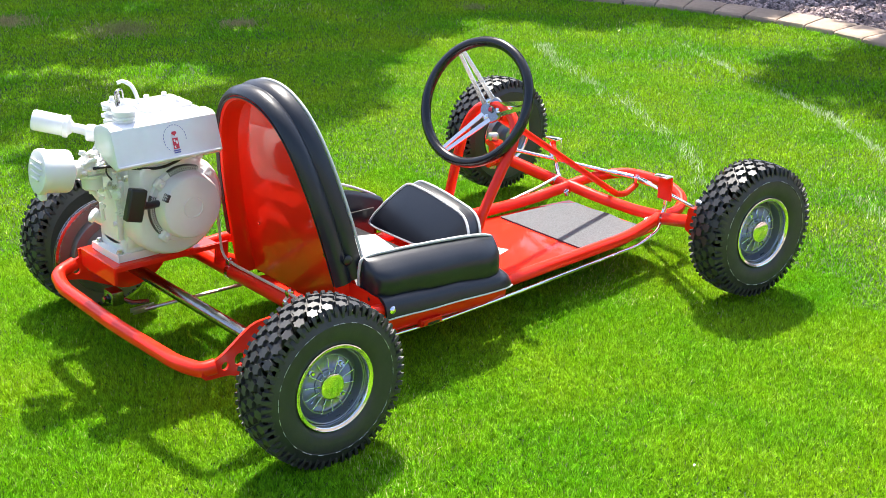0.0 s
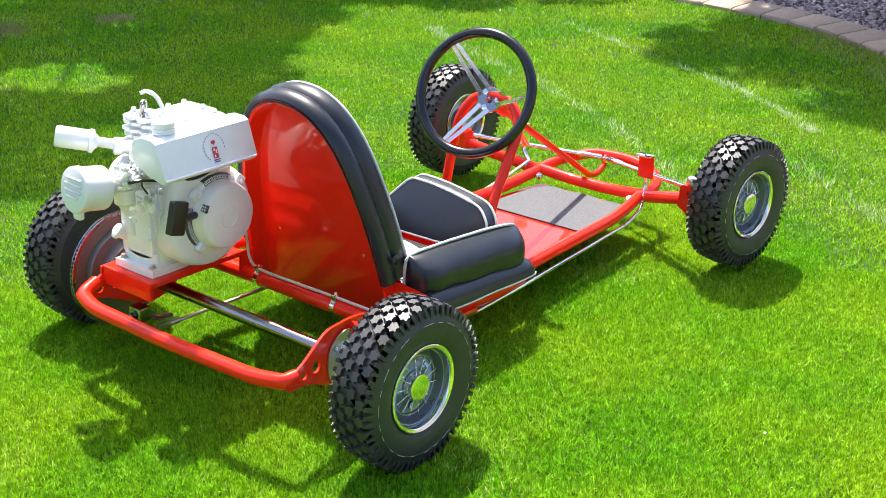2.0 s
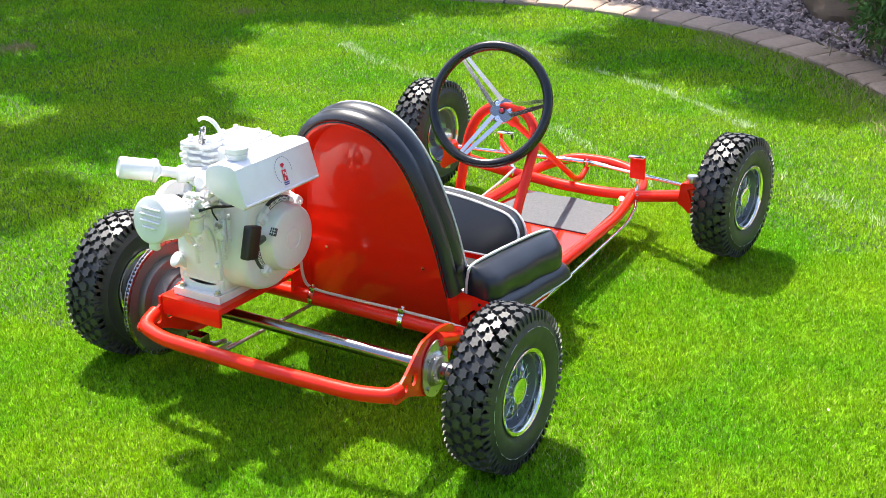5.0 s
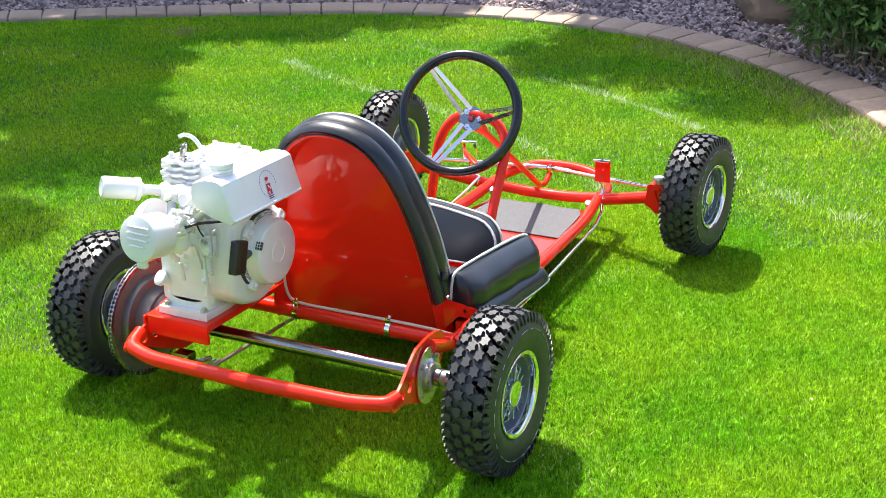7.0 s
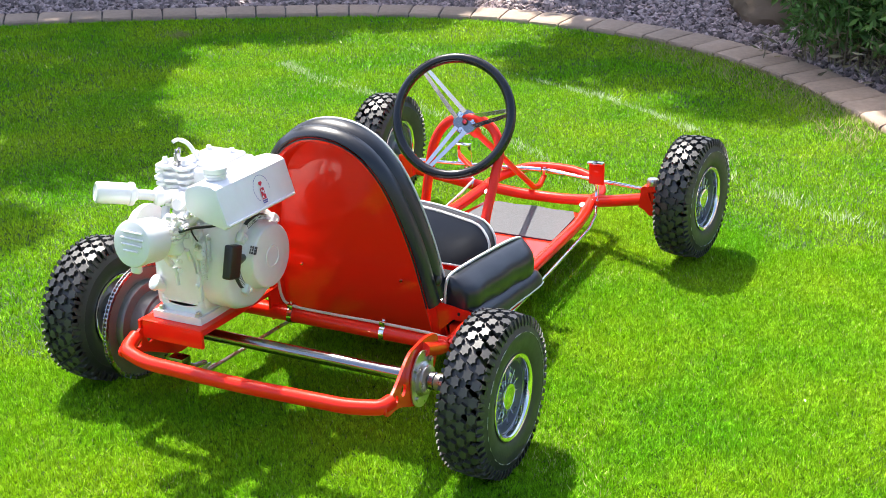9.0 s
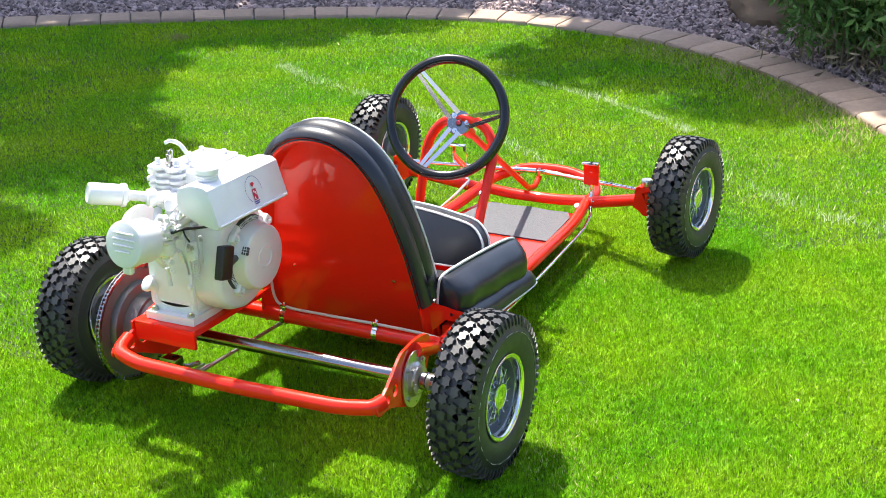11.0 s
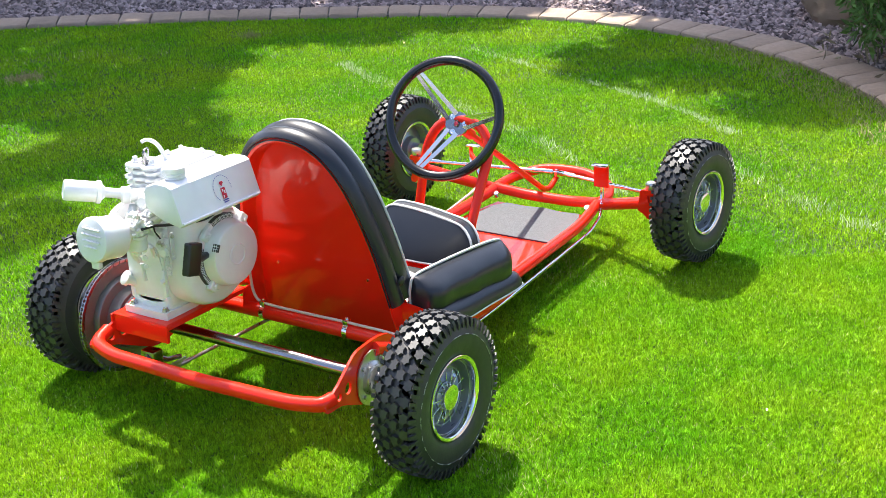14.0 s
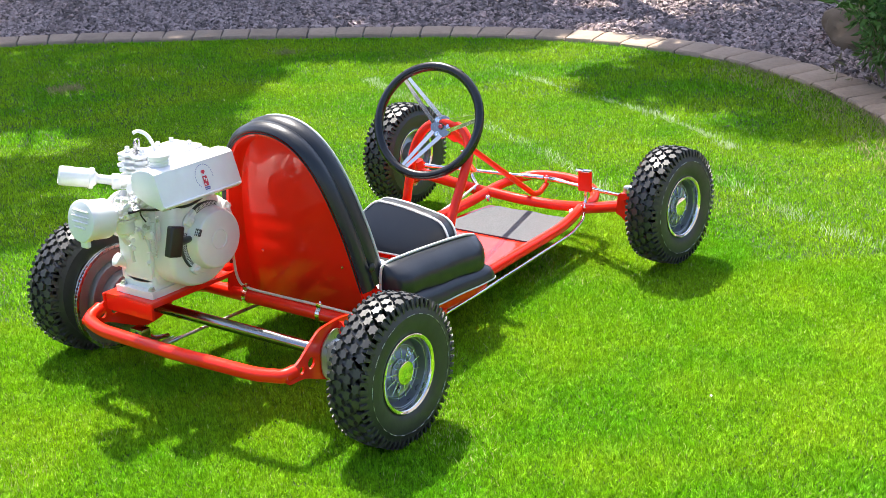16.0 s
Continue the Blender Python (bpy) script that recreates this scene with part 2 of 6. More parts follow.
def tube_into(bm, pts, r, seg=14, closed=False, flat=1.0, caps=True):
    """Sweeps a round (or flattened) section along points; r may be a list."""
    pts = [Vector(p) for p in pts]
    k = len(pts)
    rings = []
    up = None
    for i, p in enumerate(pts):
        if closed:
            d = (pts[(i + 1) % k] - pts[i - 1]).normalized()
        else:
            d = (pts[min(i + 1, k - 1)] - pts[max(i - 1, 0)]).normalized()
        if up is None:
            up = V(0, 0, 1) if abs(d.z) < 0.9 else V(0, 1, 0)
        side = d.cross(up).normalized()
        up = side.cross(d).normalized()
        rr = r[i] if isinstance(r, (list, tuple)) else r
        rings.append([bm.verts.new(p + side * math.cos(2 * math.pi * j / seg) * rr + up * math.sin(2 * math.pi * j / seg) * rr * flat) for j in range(seg)])
    for i in range(k if closed else k - 1):
        a, b = rings[i], rings[(i + 1) % k]
        for j in range(seg):
            bm.faces.new((a[j], a[(j + 1) % seg], b[(j + 1) % seg], b[j]))
    if caps and not closed:
        bm.faces.new(rings[0][::-1])
        bm.faces.new(rings[-1])
    return bm


def tube(pts, r, **k):
    return tube_into(bmesh.new(), pts, r, **k)


def lathe_into(bm, profile, at, axis, seg=32, start=0.0):
    """Turns (radius, along) pairs about an axis through at."""
    at, axis = Vector(at), Vector(axis).normalized()
    u = axis.orthogonal().normalized()
    v = axis.cross(u)
    rings = []
    for r, h in profile:
        if r < 1e-6:
            rings.append([bm.verts.new(at + axis * h)])
        else:
            rings.append([bm.verts.new(at + axis * h + (u * math.cos(start + 2 * math.pi * j / seg) + v * math.sin(start + 2 * math.pi * j / seg)) * r) for j in range(seg)])
    for a, b in zip(rings, rings[1:]):
        for j in range(seg):
            q = (j + 1) % seg
            if len(a) == 1 and len(b) == 1:
                continue
            if len(a) == 1:
                bm.faces.new((a[0], b[q], b[j]))
            elif len(b) == 1:
                bm.faces.new((a[j], a[q], b[0]))
            else:
                bm.faces.new((a[j], a[q], b[q], b[j]))
    return bm


def lathe(profile, at, axis, seg=32, start=0.0):
    return lathe_into(bmesh.new(), profile, at, axis, seg, start)


def cyl_profile(r, h, c=0.002):
    return [(0, 0), (r - c, 0), (r, c), (r, h - c), (r - c, h), (0, h)]


def box_into(bm, lo, hi, bevel=0.003, seg=2, m=None):
    lo, hi = Vector(lo), Vector(hi)
    made = bmesh.ops.create_cube(bm, size=1.0)["verts"]
    for v in made:
        v.co = Vector(((lo[i] + hi[i]) / 2 + v.co[i] * (hi[i] - lo[i]) for i in range(3)))
    if bevel:
        edges = list({e for v in made for e in v.link_edges})
        res = bmesh.ops.bevel(bm, geom=edges, offset=bevel, segments=seg, profile=0.6, affect='EDGES', clamp_overlap=True)
        made = list({v for f in res["faces"] for v in f.verts} | {v for v in made if v.is_valid})
    if m is not None:
        bmesh.ops.transform(bm, matrix=m, verts=made)
    return bm


def box(lo, hi, bevel=0.003, seg=2, m=None):
    return box_into(bmesh.new(), lo, hi, bevel, seg, m)


def prism_into(bm, outline, holes, place, depth, bevel=0.0):
    """A plate from a flat outline with holes; place(u, v, w) gives the point, w runs through the thickness."""
    verts, edges = [], []
    for loop in [outline] + list(holes):
        vs = [bm.verts.new(place(u, v, 0)) for u, v in loop]
        verts += vs
        edges += [bm.edges.new((vs[i], vs[(i + 1) % len(vs)])) for i in range(len(vs))]
    faces = [g for g in bmesh.ops.triangle_fill(bm, edges=edges, use_beauty=True, use_dissolve=False)["geom"] if isinstance(g, bmesh.types.BMFace)]
    off = place(0, 0, depth) - place(0, 0, 0)
    ext = bmesh.ops.extrude_face_region(bm, geom=faces)
    bmesh.ops.translate(bm, vec=off, verts=[g for g in ext["geom"] if isinstance(g, bmesh.types.BMVert)])
    return bm


def prism(outline, holes, place, depth):
    return prism_into(bmesh.new(), outline, holes, place, depth)


def circle2(cx, cy, r, n=16):
    return [(cx + r * math.cos(2 * math.pi * i / n), cy + r * math.sin(2 * math.pi * i / n)) for i in range(n)]


def smooth2(pts, n=6, closed=True):
    return [(p.x, p.y) for p in catmull([(x, y, 0) for x, y in pts], n, closed)]


def bolt_into(bm, at, axis, r=0.006, h=0.006):
    lathe_into(bm, [(0, 0), (r * 1.5, 0), (r * 1.5, h * 0.25), (r, h * 0.25), (r, h), (r * 0.8, h * 1.15), (0, h * 1.15)], at, axis, 6)
    return bm


# ---------------------------------------------------------------- ground, kerb, gravel
KERB = catmull([(0.7, -2.2, 0), (1.5, -1.6, 0), (2.25, -1.09, 0), (2.91, -0.625, 0), (3.21, -0.395, 0), (3.465, -0.165, 0), (3.69, 0.09, 0), (3.985, 0.555, 0), (4.13, 1.0, 0),
                (4.19, 1.46, 0), (4.12, 1.95, 0), (3.965, 2.41, 0), (3.64, 3.03, 0), (3.28, 3.62, 0), (2.90, 4.21, 0), (2.72, 4.43, 0), (2.2, 5.05, 0), (1.5, 5.8, 0)], 12)
KERB_XY = np.array([(p.x, p.y) for p in KERB])


def kerb_side(x, y):
    """Signed distance from the kerb's lawn edge, positive on the gravel side."""
    p = np.stack([x, y], -1)
    best = np.full(len(p), 1e9)
    sign = np.zeros(len(p))
    for a, b in zip(KERB_XY[:-3:3], KERB_XY[3::3]):
        d = b - a
        t = np.clip(((p - a) @ d) / (d @ d), 0, 1)
        q = p - (a + t[:, None] * d)
        dist = np.hypot(q[:, 0], q[:, 1])
        s = np.sign(q[:, 0] * d[1] - q[:, 1] * d[0])
        better = dist < best
        best[better] = dist[better]
        sign[better] = s[better]
    return best * sign


def sheet(name, mat, x0, x1, y0, y1, n, z):
    me = bpy.data.meshes.new(name)
    xs, ys = np.linspace(x0, x1, n), np.linspace(y0, y1, n)
    verts = [(x, y, z(x, y)) for y in ys for x in xs]
    faces = [(j * n + i, j * n + i + 1, (j + 1) * n + i + 1, (j + 1) * n + i) for j in range(n - 1) for i in range(n - 1)]
    me.from_pydata(verts, [], faces)
    me.materials.append(mat)
    return new(name, me)


ground = tagged(sheet("ground", SOIL, -300, 300, -300, 300, 41, lambda x, y: -0.012), "dark soil under a mown green lawn", "ground", kind="structure")

# the gravel bed lies behind the kerb
bed = bmesh.new()
inner = [bed.verts.new((p.x, p.y, -0.01)) for p in KERB]
row = inner
for step, dz in ((0.2, -0.006), (0.6, 0.004), (1.4, 0.018), (3.5, 0.03), (14, 0.03)):
    nxt = []
    for i, p in enumerate(KERB):
        d = (KERB[min(i + 1, len(KERB) - 1)] - KERB[max(i - 1, 0)]).normalized()
        nxt.append(bed.verts.new((p.x + d.y * step, p.y - d.x * step, dz)))
    for i in range(len(KERB) - 1):
        bed.faces.new((row[i], row[i + 1], nxt[i + 1], nxt[i]))
    row = nxt
gravel_bed = tagged(part("gravel_bed", bed, GRAVEL_BED, None), "brown gravel bed behind the curved kerb", "gravel", kind="structure")

rng = np.random.default_rng(7)


def scatter_stones(name, count, zone, size, mat, label):
    """Broken stones, one joined mesh."""
    bv = np.array([(1, 0, 0), (0, 1, 0), (-1, 0, 0), (0, -1, 0), (0.25, 0.2, 1), (-0.2, -0.25, -1)], float)
    bf = np.array([(0, 1, 4), (1, 2, 4), (2, 3, 4), (3, 0, 4), (1, 0, 5), (2, 1, 5), (3, 2, 5), (0, 3, 5)])
    pos = zone(count)
    k = len(pos)
    s = rng.uniform(*size, k)
    co = bv[None] * rng.uniform(0.7, 1.25, (k, len(bv), 1)) + rng.normal(0, 0.16, (k, len(bv), 3))
    co = co * np.stack([s * rng.uniform(0.8, 1.5, k), s * rng.uniform(0.7, 1.1, k), s * rng.uniform(0.55, 0.9, k)], -1)[:, None]
    a, tilt = rng.uniform(0, 6.283, k), rng.normal(0, 0.7, k)
    ct, st = np.cos(tilt)[:, None], np.sin(tilt)[:, None]
    y, z = co[..., 1] * ct - co[..., 2] * st, co[..., 1] * st + co[..., 2] * ct
    ca, sa = np.cos(a)[:, None], np.sin(a)[:, None]
    x, y = co[..., 0] * ca - y * sa, co[..., 0] * sa + y * ca
    verts = np.stack([x, y, z], -1) + pos[:, None]
    faces = (bf[None] + (np.arange(k) * len(bv))[:, None, None]).reshape(-1, 3)
    ob = mesh_from(name, verts.reshape(-1, 3), faces, mat)
    ob.data.polygons.foreach_set("use_smooth", np.zeros(len(faces), bool))
    return tagged(ob, label, "gravel", kind="stuff")


def mesh_from(name, verts, tris, mat):
    me = bpy.data.meshes.new(name)
    me.vertices.add(len(verts))
    me.vertices.foreach_set("co", np.ascontiguousarray(verts, dtype=np.float32).ravel())
    me.loops.add(len(tris) * 3)
    me.loops.foreach_set("vertex_index", np.ascontiguousarray(tris, dtype=np.int32).ravel())
    me.polygons.add(len(tris))
    me.polygons.foreach_set("loop_start", np.arange(0, len(tris) * 3, 3, dtype=np.int32))
    me.update(calc_edges=True)
    me.materials.append(mat)
    return new(name, me)


def along_kerb(lo, hi, z, power=0.8):
    seg = np.hypot(*(KERB_XY[1:] - KERB_XY[:-1]).T)
    cum = np.concatenate([[0], np.cumsum(seg)])

    def zone(count):
        t = rng.uniform(1.0, cum[-1] - 0.6, count)
        i = np.clip(np.searchsorted(cum, t) - 1, 0, len(seg) - 1)
        f = (t - cum[i]) / seg[i]
        d = (KERB_XY[i + 1] - KERB_XY[i]) / seg[i][:, None]
        p = KERB_XY[i] + d * seg[i][:, None] * f[:, None]
        off = lo + (hi - lo) * rng.uniform(0, 1, count) ** power
        q = p + np.stack([d[:, 1], -d[:, 0]], -1) * off[:, None]
        return np.concatenate([q, (z + rng.uniform(-0.006, 0.012, count) + np.interp(off, [0.2, 0.6, 1.4, 3.5], [-0.002, 0.006, 0.02, 0.032]))[:, None]], 1)
    return zone


scatter_stones("gravel", 40000, along_kerb(0.216, 1.5, 0.0, 0.9), (0.010, 0.021), GRAVEL, "loose pinkish grey crushed gravel stones")
scatter_stones("gravel", 30000, along_kerb(1.4, 5.2, 0.004, 0.75), (0.014, 0.030), GRAVEL, "pinkish grey crushed gravel further behind the kerb")


def blades(name, count, zone, height, width, mat, label, lean=0.6):
    """Grass: one narrow triangle a blade."""
    x, y = zone(count)
    k = len(x)
    clump = 0.6 * np.sin(x * 9.1 + 2 * np.sin(y * 7.3)) * np.sin(y * 8.3 + 2 * np.sin(x * 6.1))
    h = rng.uniform(*height, k) * (1 + 0.22 * clump)
    w = rng.uniform(*width, k)
    # blades of one tuft lean the same way
    cell = 4 * np.mean(width)
    cx, cy = np.floor(x / cell + 0.5 * np.sin(y * 311)), np.floor(y / cell + 0.5 * np.sin(x * 287))
    tuft = np.abs(np.sin(cx * 127.1 + cy * 311.7) * 43758.5453) % 1.0
    la = tuft * 6.283 + rng.normal(0, 0.7, k)
    l = np.abs(rng.normal(0.55 * lean, 0.5 * lean, k)) * h * (0.5 + (tuft * 7.0) % 1.0)
    h = h * (0.72 + 0.5 * ((tuft * 13.0) % 1.0))
    a = la + 1.571 + rng.normal(0, 0.8, k)
    dx, dy = np.cos(a) * w / 2, np.sin(a) * w / 2
    z0 = np.full(k, -0.012)
    b1 = np.stack([x - dx, y - dy, z0], -1)
    b2 = np.stack([x + dx, y + dy, z0], -1)
    tip = np.stack([x + np.cos(la) * l, y + np.sin(la) * l, z0 + h], -1)
    verts = np.stack([b1, b2, tip], 1).reshape(-1, 3)
    return tagged(mesh_from(name, verts, np.arange(3 * k).reshape(-1, 3), mat), label, "grass", kind="stuff")


def lawn_zone(x0, x1, y0, y1, cut=None, wedge=True):
    """Lawn inside a loose rectangle with wavering edges, clear of the kerb and of another such rectangle."""
    def zone(count):
        x, y = rng.uniform(x0 - 0.2, x1 + 0.2, count), rng.uniform(y0 - 0.2, y1 + 0.2, count)
        wx = x + 0.10 * np.sin(y * 5.3 + 1.3 * np.sin(x * 3.1)) + 0.06 * np.sin(y * 17.0 + x * 9.0)
        wy = y + 0.10 * np.sin(x * 4.7 + 1.3 * np.sin(y * 3.7)) + 0.06 * np.sin(x * 15.0 - y * 8.0)
        inner = (wx > -1.0 + 0.42 * np.clip(wy, 0, 9)) & (wy > -1.5)
        keep = inner if wedge else ~inner
        keep &= (wx > x0) & (wx < x1) & (wy > y0) & (wy < y1)
        if cut:
            keep &= ~((wx > cut[0]) & (wx < cut[1]) & (wy > cut[2]) & (wy < cut[3]))
        x, y = x[keep], y[keep]
        keep = np.ones(len(x), bool)
        edge = (x > 0.7) | (y < -1.4) | (y > 4.8)
        keep[edge] = kerb_side(x[edge], y[edge]) < -0.006 - 0.010 * (np.sin(x[edge] * 31 + 2 * np.sin(y[edge] * 17)) > 0.2)
        return x[keep], y[keep]
    return zone


NEAR = (-1.0, 1.6, -1.5, 0.8)
MIDDLE = (-1.0, 3.0, -1.5, 2.4)
blades("lawn_grass", 1500000, lawn_zone(*NEAR), (0.007, 0.0135), (0.0020, 0.0036), GRASS, "short bright green mown lawn grass", 0.8)
blades("lawn_grass", 900000, lawn_zone(*MIDDLE, NEAR), (0.007, 0.0135), (0.0027, 0.0044), GRASS, "bright green mown lawn grass with pale worn streaks", 0.8)
blades("lawn_grass", 720000, lawn_zone(0.2, 4.5, -1.5, 5.6, MIDDLE), (0.009, 0.017), (0.0038, 0.0064), GRASS, "bright green mown lawn grass near the kerb", 0.8)
blades("lawn_grass", 300000, lawn_zone(-3.6, 2.2, -3.6, 6.0, None, False), (0.010, 0.020), (0.009, 0.015), GRASS, "green lawn grass round the mown centre", 1.0)


def kerb_zone(lo, hi, a, b):
    z = along_kerb(-lo, -hi, 0, 2.0)

    def zone(count):
        q = z(count)
        keep = (q[:, 1] > a) & (q[:, 1] < b)
        return q[keep, 0], q[keep, 1]
    return zone


blades("dry_grass", 15000, kerb_zone(0.004, 0.24, -0.7, 0.65), (0.014, 0.028), (0.003, 0.006), DRY_GRASS, "dry brown thatch along the kerb", 1.2)


def line_zone(points, width):
    pts = np.array([(p.x, p.y) for p in catmull([(x, y, 0) for x, y in points], 10)])

    def zone(count):
        i = rng.integers(0, len(pts) - 1, count)
        f = rng.uniform(0, 1, count)[:, None]
        p = pts[i] * (1 - f) + pts[i + 1] * f
        spread = width * (0.6 + 0.5 * np.sin(p[:, 0] * 11.0) * np.sin(p[:, 1] * 7.0))
        p = p + rng.normal(0, 1, (count, 2)) * spread[:, None]
        keep = (np.sin(p[:, 0] * 23 + 3 * np.sin(p[:, 1] * 9)) + rng.normal(0, 0.7, count)) > -0.3
        return p[keep, 0], p[keep, 1]
    return zone


for track, many in (([(2.91, 1.95), (2.79, 1.78), (2.59, 1.35), (2.46, 1.08), (2.19, 0.55), (1.89, 0.14), (1.74, -0.01)], 5000), ([(3.42, 1.58), (3.21, 1.13), (2.97, 0.6), (2.77, 0.22), (2.54, -0.08)], 4000),
                    ([(2.2, -0.2), (2.0, -0.44), (1.83, -0.68), (1.7, -0.95)], 1800)):
    blades("pale_grass", int(many * 0.38), line_zone(track, 0.032), (0.014, 0.026), (0.002, 0.0042), PALE_GRASS, "pale bleached grass along an old mower track", 0.8)


def spot_zone(x0, y0, r):
    def zone(count):
        a, d = rng.uniform(0, 6.283, count), np.abs(rng.normal(0, r, count))
        return x0 + d * np.cos(a), y0 + d * np.sin(a)
    return zone


for x0, y0, r, many in ((1.57, 3.36, 0.10, 2500), (1.22, 3.83, 0.09, 1800), (2.08, 3.16, 0.06, 900), (3.25, 2.80, 0.04, 500)):
    blades("dry_grass", many, spot_zone(x0, y0, r), (0.012, 0.03), (0.003, 0.006), DRY_GRASS, "dry bare brown spot in the lawn", 1.3)

# kerb of stamped concrete blocks
kerb = tagged(new("kerb"), "curved grey-brown concrete block kerb edging the lawn", "kerb", kind="structure")


def kerb_point(t):
    i = min(int(t), len(KERB) - 2)
    f = t - i
    p = KERB[i].lerp(KERB[i + 1], f)
    d = (KERB[i + 1] - KERB[i]).normalized()
    return p, V(d.y, -d.x, 0)


lengths = [(b - a).length for a, b in zip(KERB, KERB[1:])]


def at_length(s):
    for i, l in enumerate(lengths):
        if s <= l:
            return i + s / l
        s -= l
    return len(KERB) - 1.001


rk = random.Random(5)
core = bmesh.new()
ca = [[core.verts.new(kerb_point(at_length(s))[0] + kerb_point(at_length(s))[1] * o + V(0, 0, z)) for o, z in ((0.008, -0.02), (0.008, 0.001), (0.21, 0.005), (0.21, -0.02))] for s in [k * 0.1 for k in range(int(sum(lengths) / 0.1))]]
for a, b in zip(ca, ca[1:]):
    for j in range(3):
        core.faces.new((a[j], a[j + 1], b[j + 1], b[j]))
part("joint_bed", core, MORTAR, kerb, "dark recessed joints", smooth=False)
s_at, k = 0.25, 0
while s_at < sum(lengths) - 0.3:
    ln_b = 0.168 + rk.uniform(-0.012, 0.012)
    bm = bmesh.new()
    skew = 0.03 + rk.uniform(-0.008, 0.008)
    gap = 0.0035 if k % 2 else 0.0055
    grid = []
    for f in (0.0, 0.06, 0.5, 0.94, 1.0):
        rowv = []
        for o, z in ((0.0, -0.015), (0.0, 0.003), (0.006, 0.0105), (0.02, 0.0135), (0.18, 0.0185), (0.214, 0.0155), (0.221, 0.006), (0.221, -0.015)):
            s_here = s_at + gap + (ln_b - 2 * gap) * f + skew * (o / 0.22 - 0.5)
            p, nrm = kerb_point(at_length(s_here))
            zz = z - (0.005 if f in (0.0, 1.0) and z > 0 else 0) + (rk.uniform(-0.0012, 0.0012) if z > 0 else 0)
            rowv.append(bm.verts.new(p + nrm * (o + rk.uniform(-0.0015, 0.0015)) + V(0, 0, zz)))
        grid.append(rowv)
    for a, b in zip(grid, grid[1:]):
        for j in range(7):
            bm.faces.new((a[j], a[j + 1], b[j + 1], b[j]))
    bm.faces.new(grid[0])
    bm.faces.new(grid[-1][::-1])
    part("brick", bm, CONCRETE, kerb)
    s_at += ln_b
    k += 1

# ---------------------------------------------------------------- the kart
kart = tagged(new("go_kart"), "red tubular go-kart with black vinyl seat and white engine", "go-kart")
TUBE = 0.0155

# --- wheels
TYRE_R = 0.162


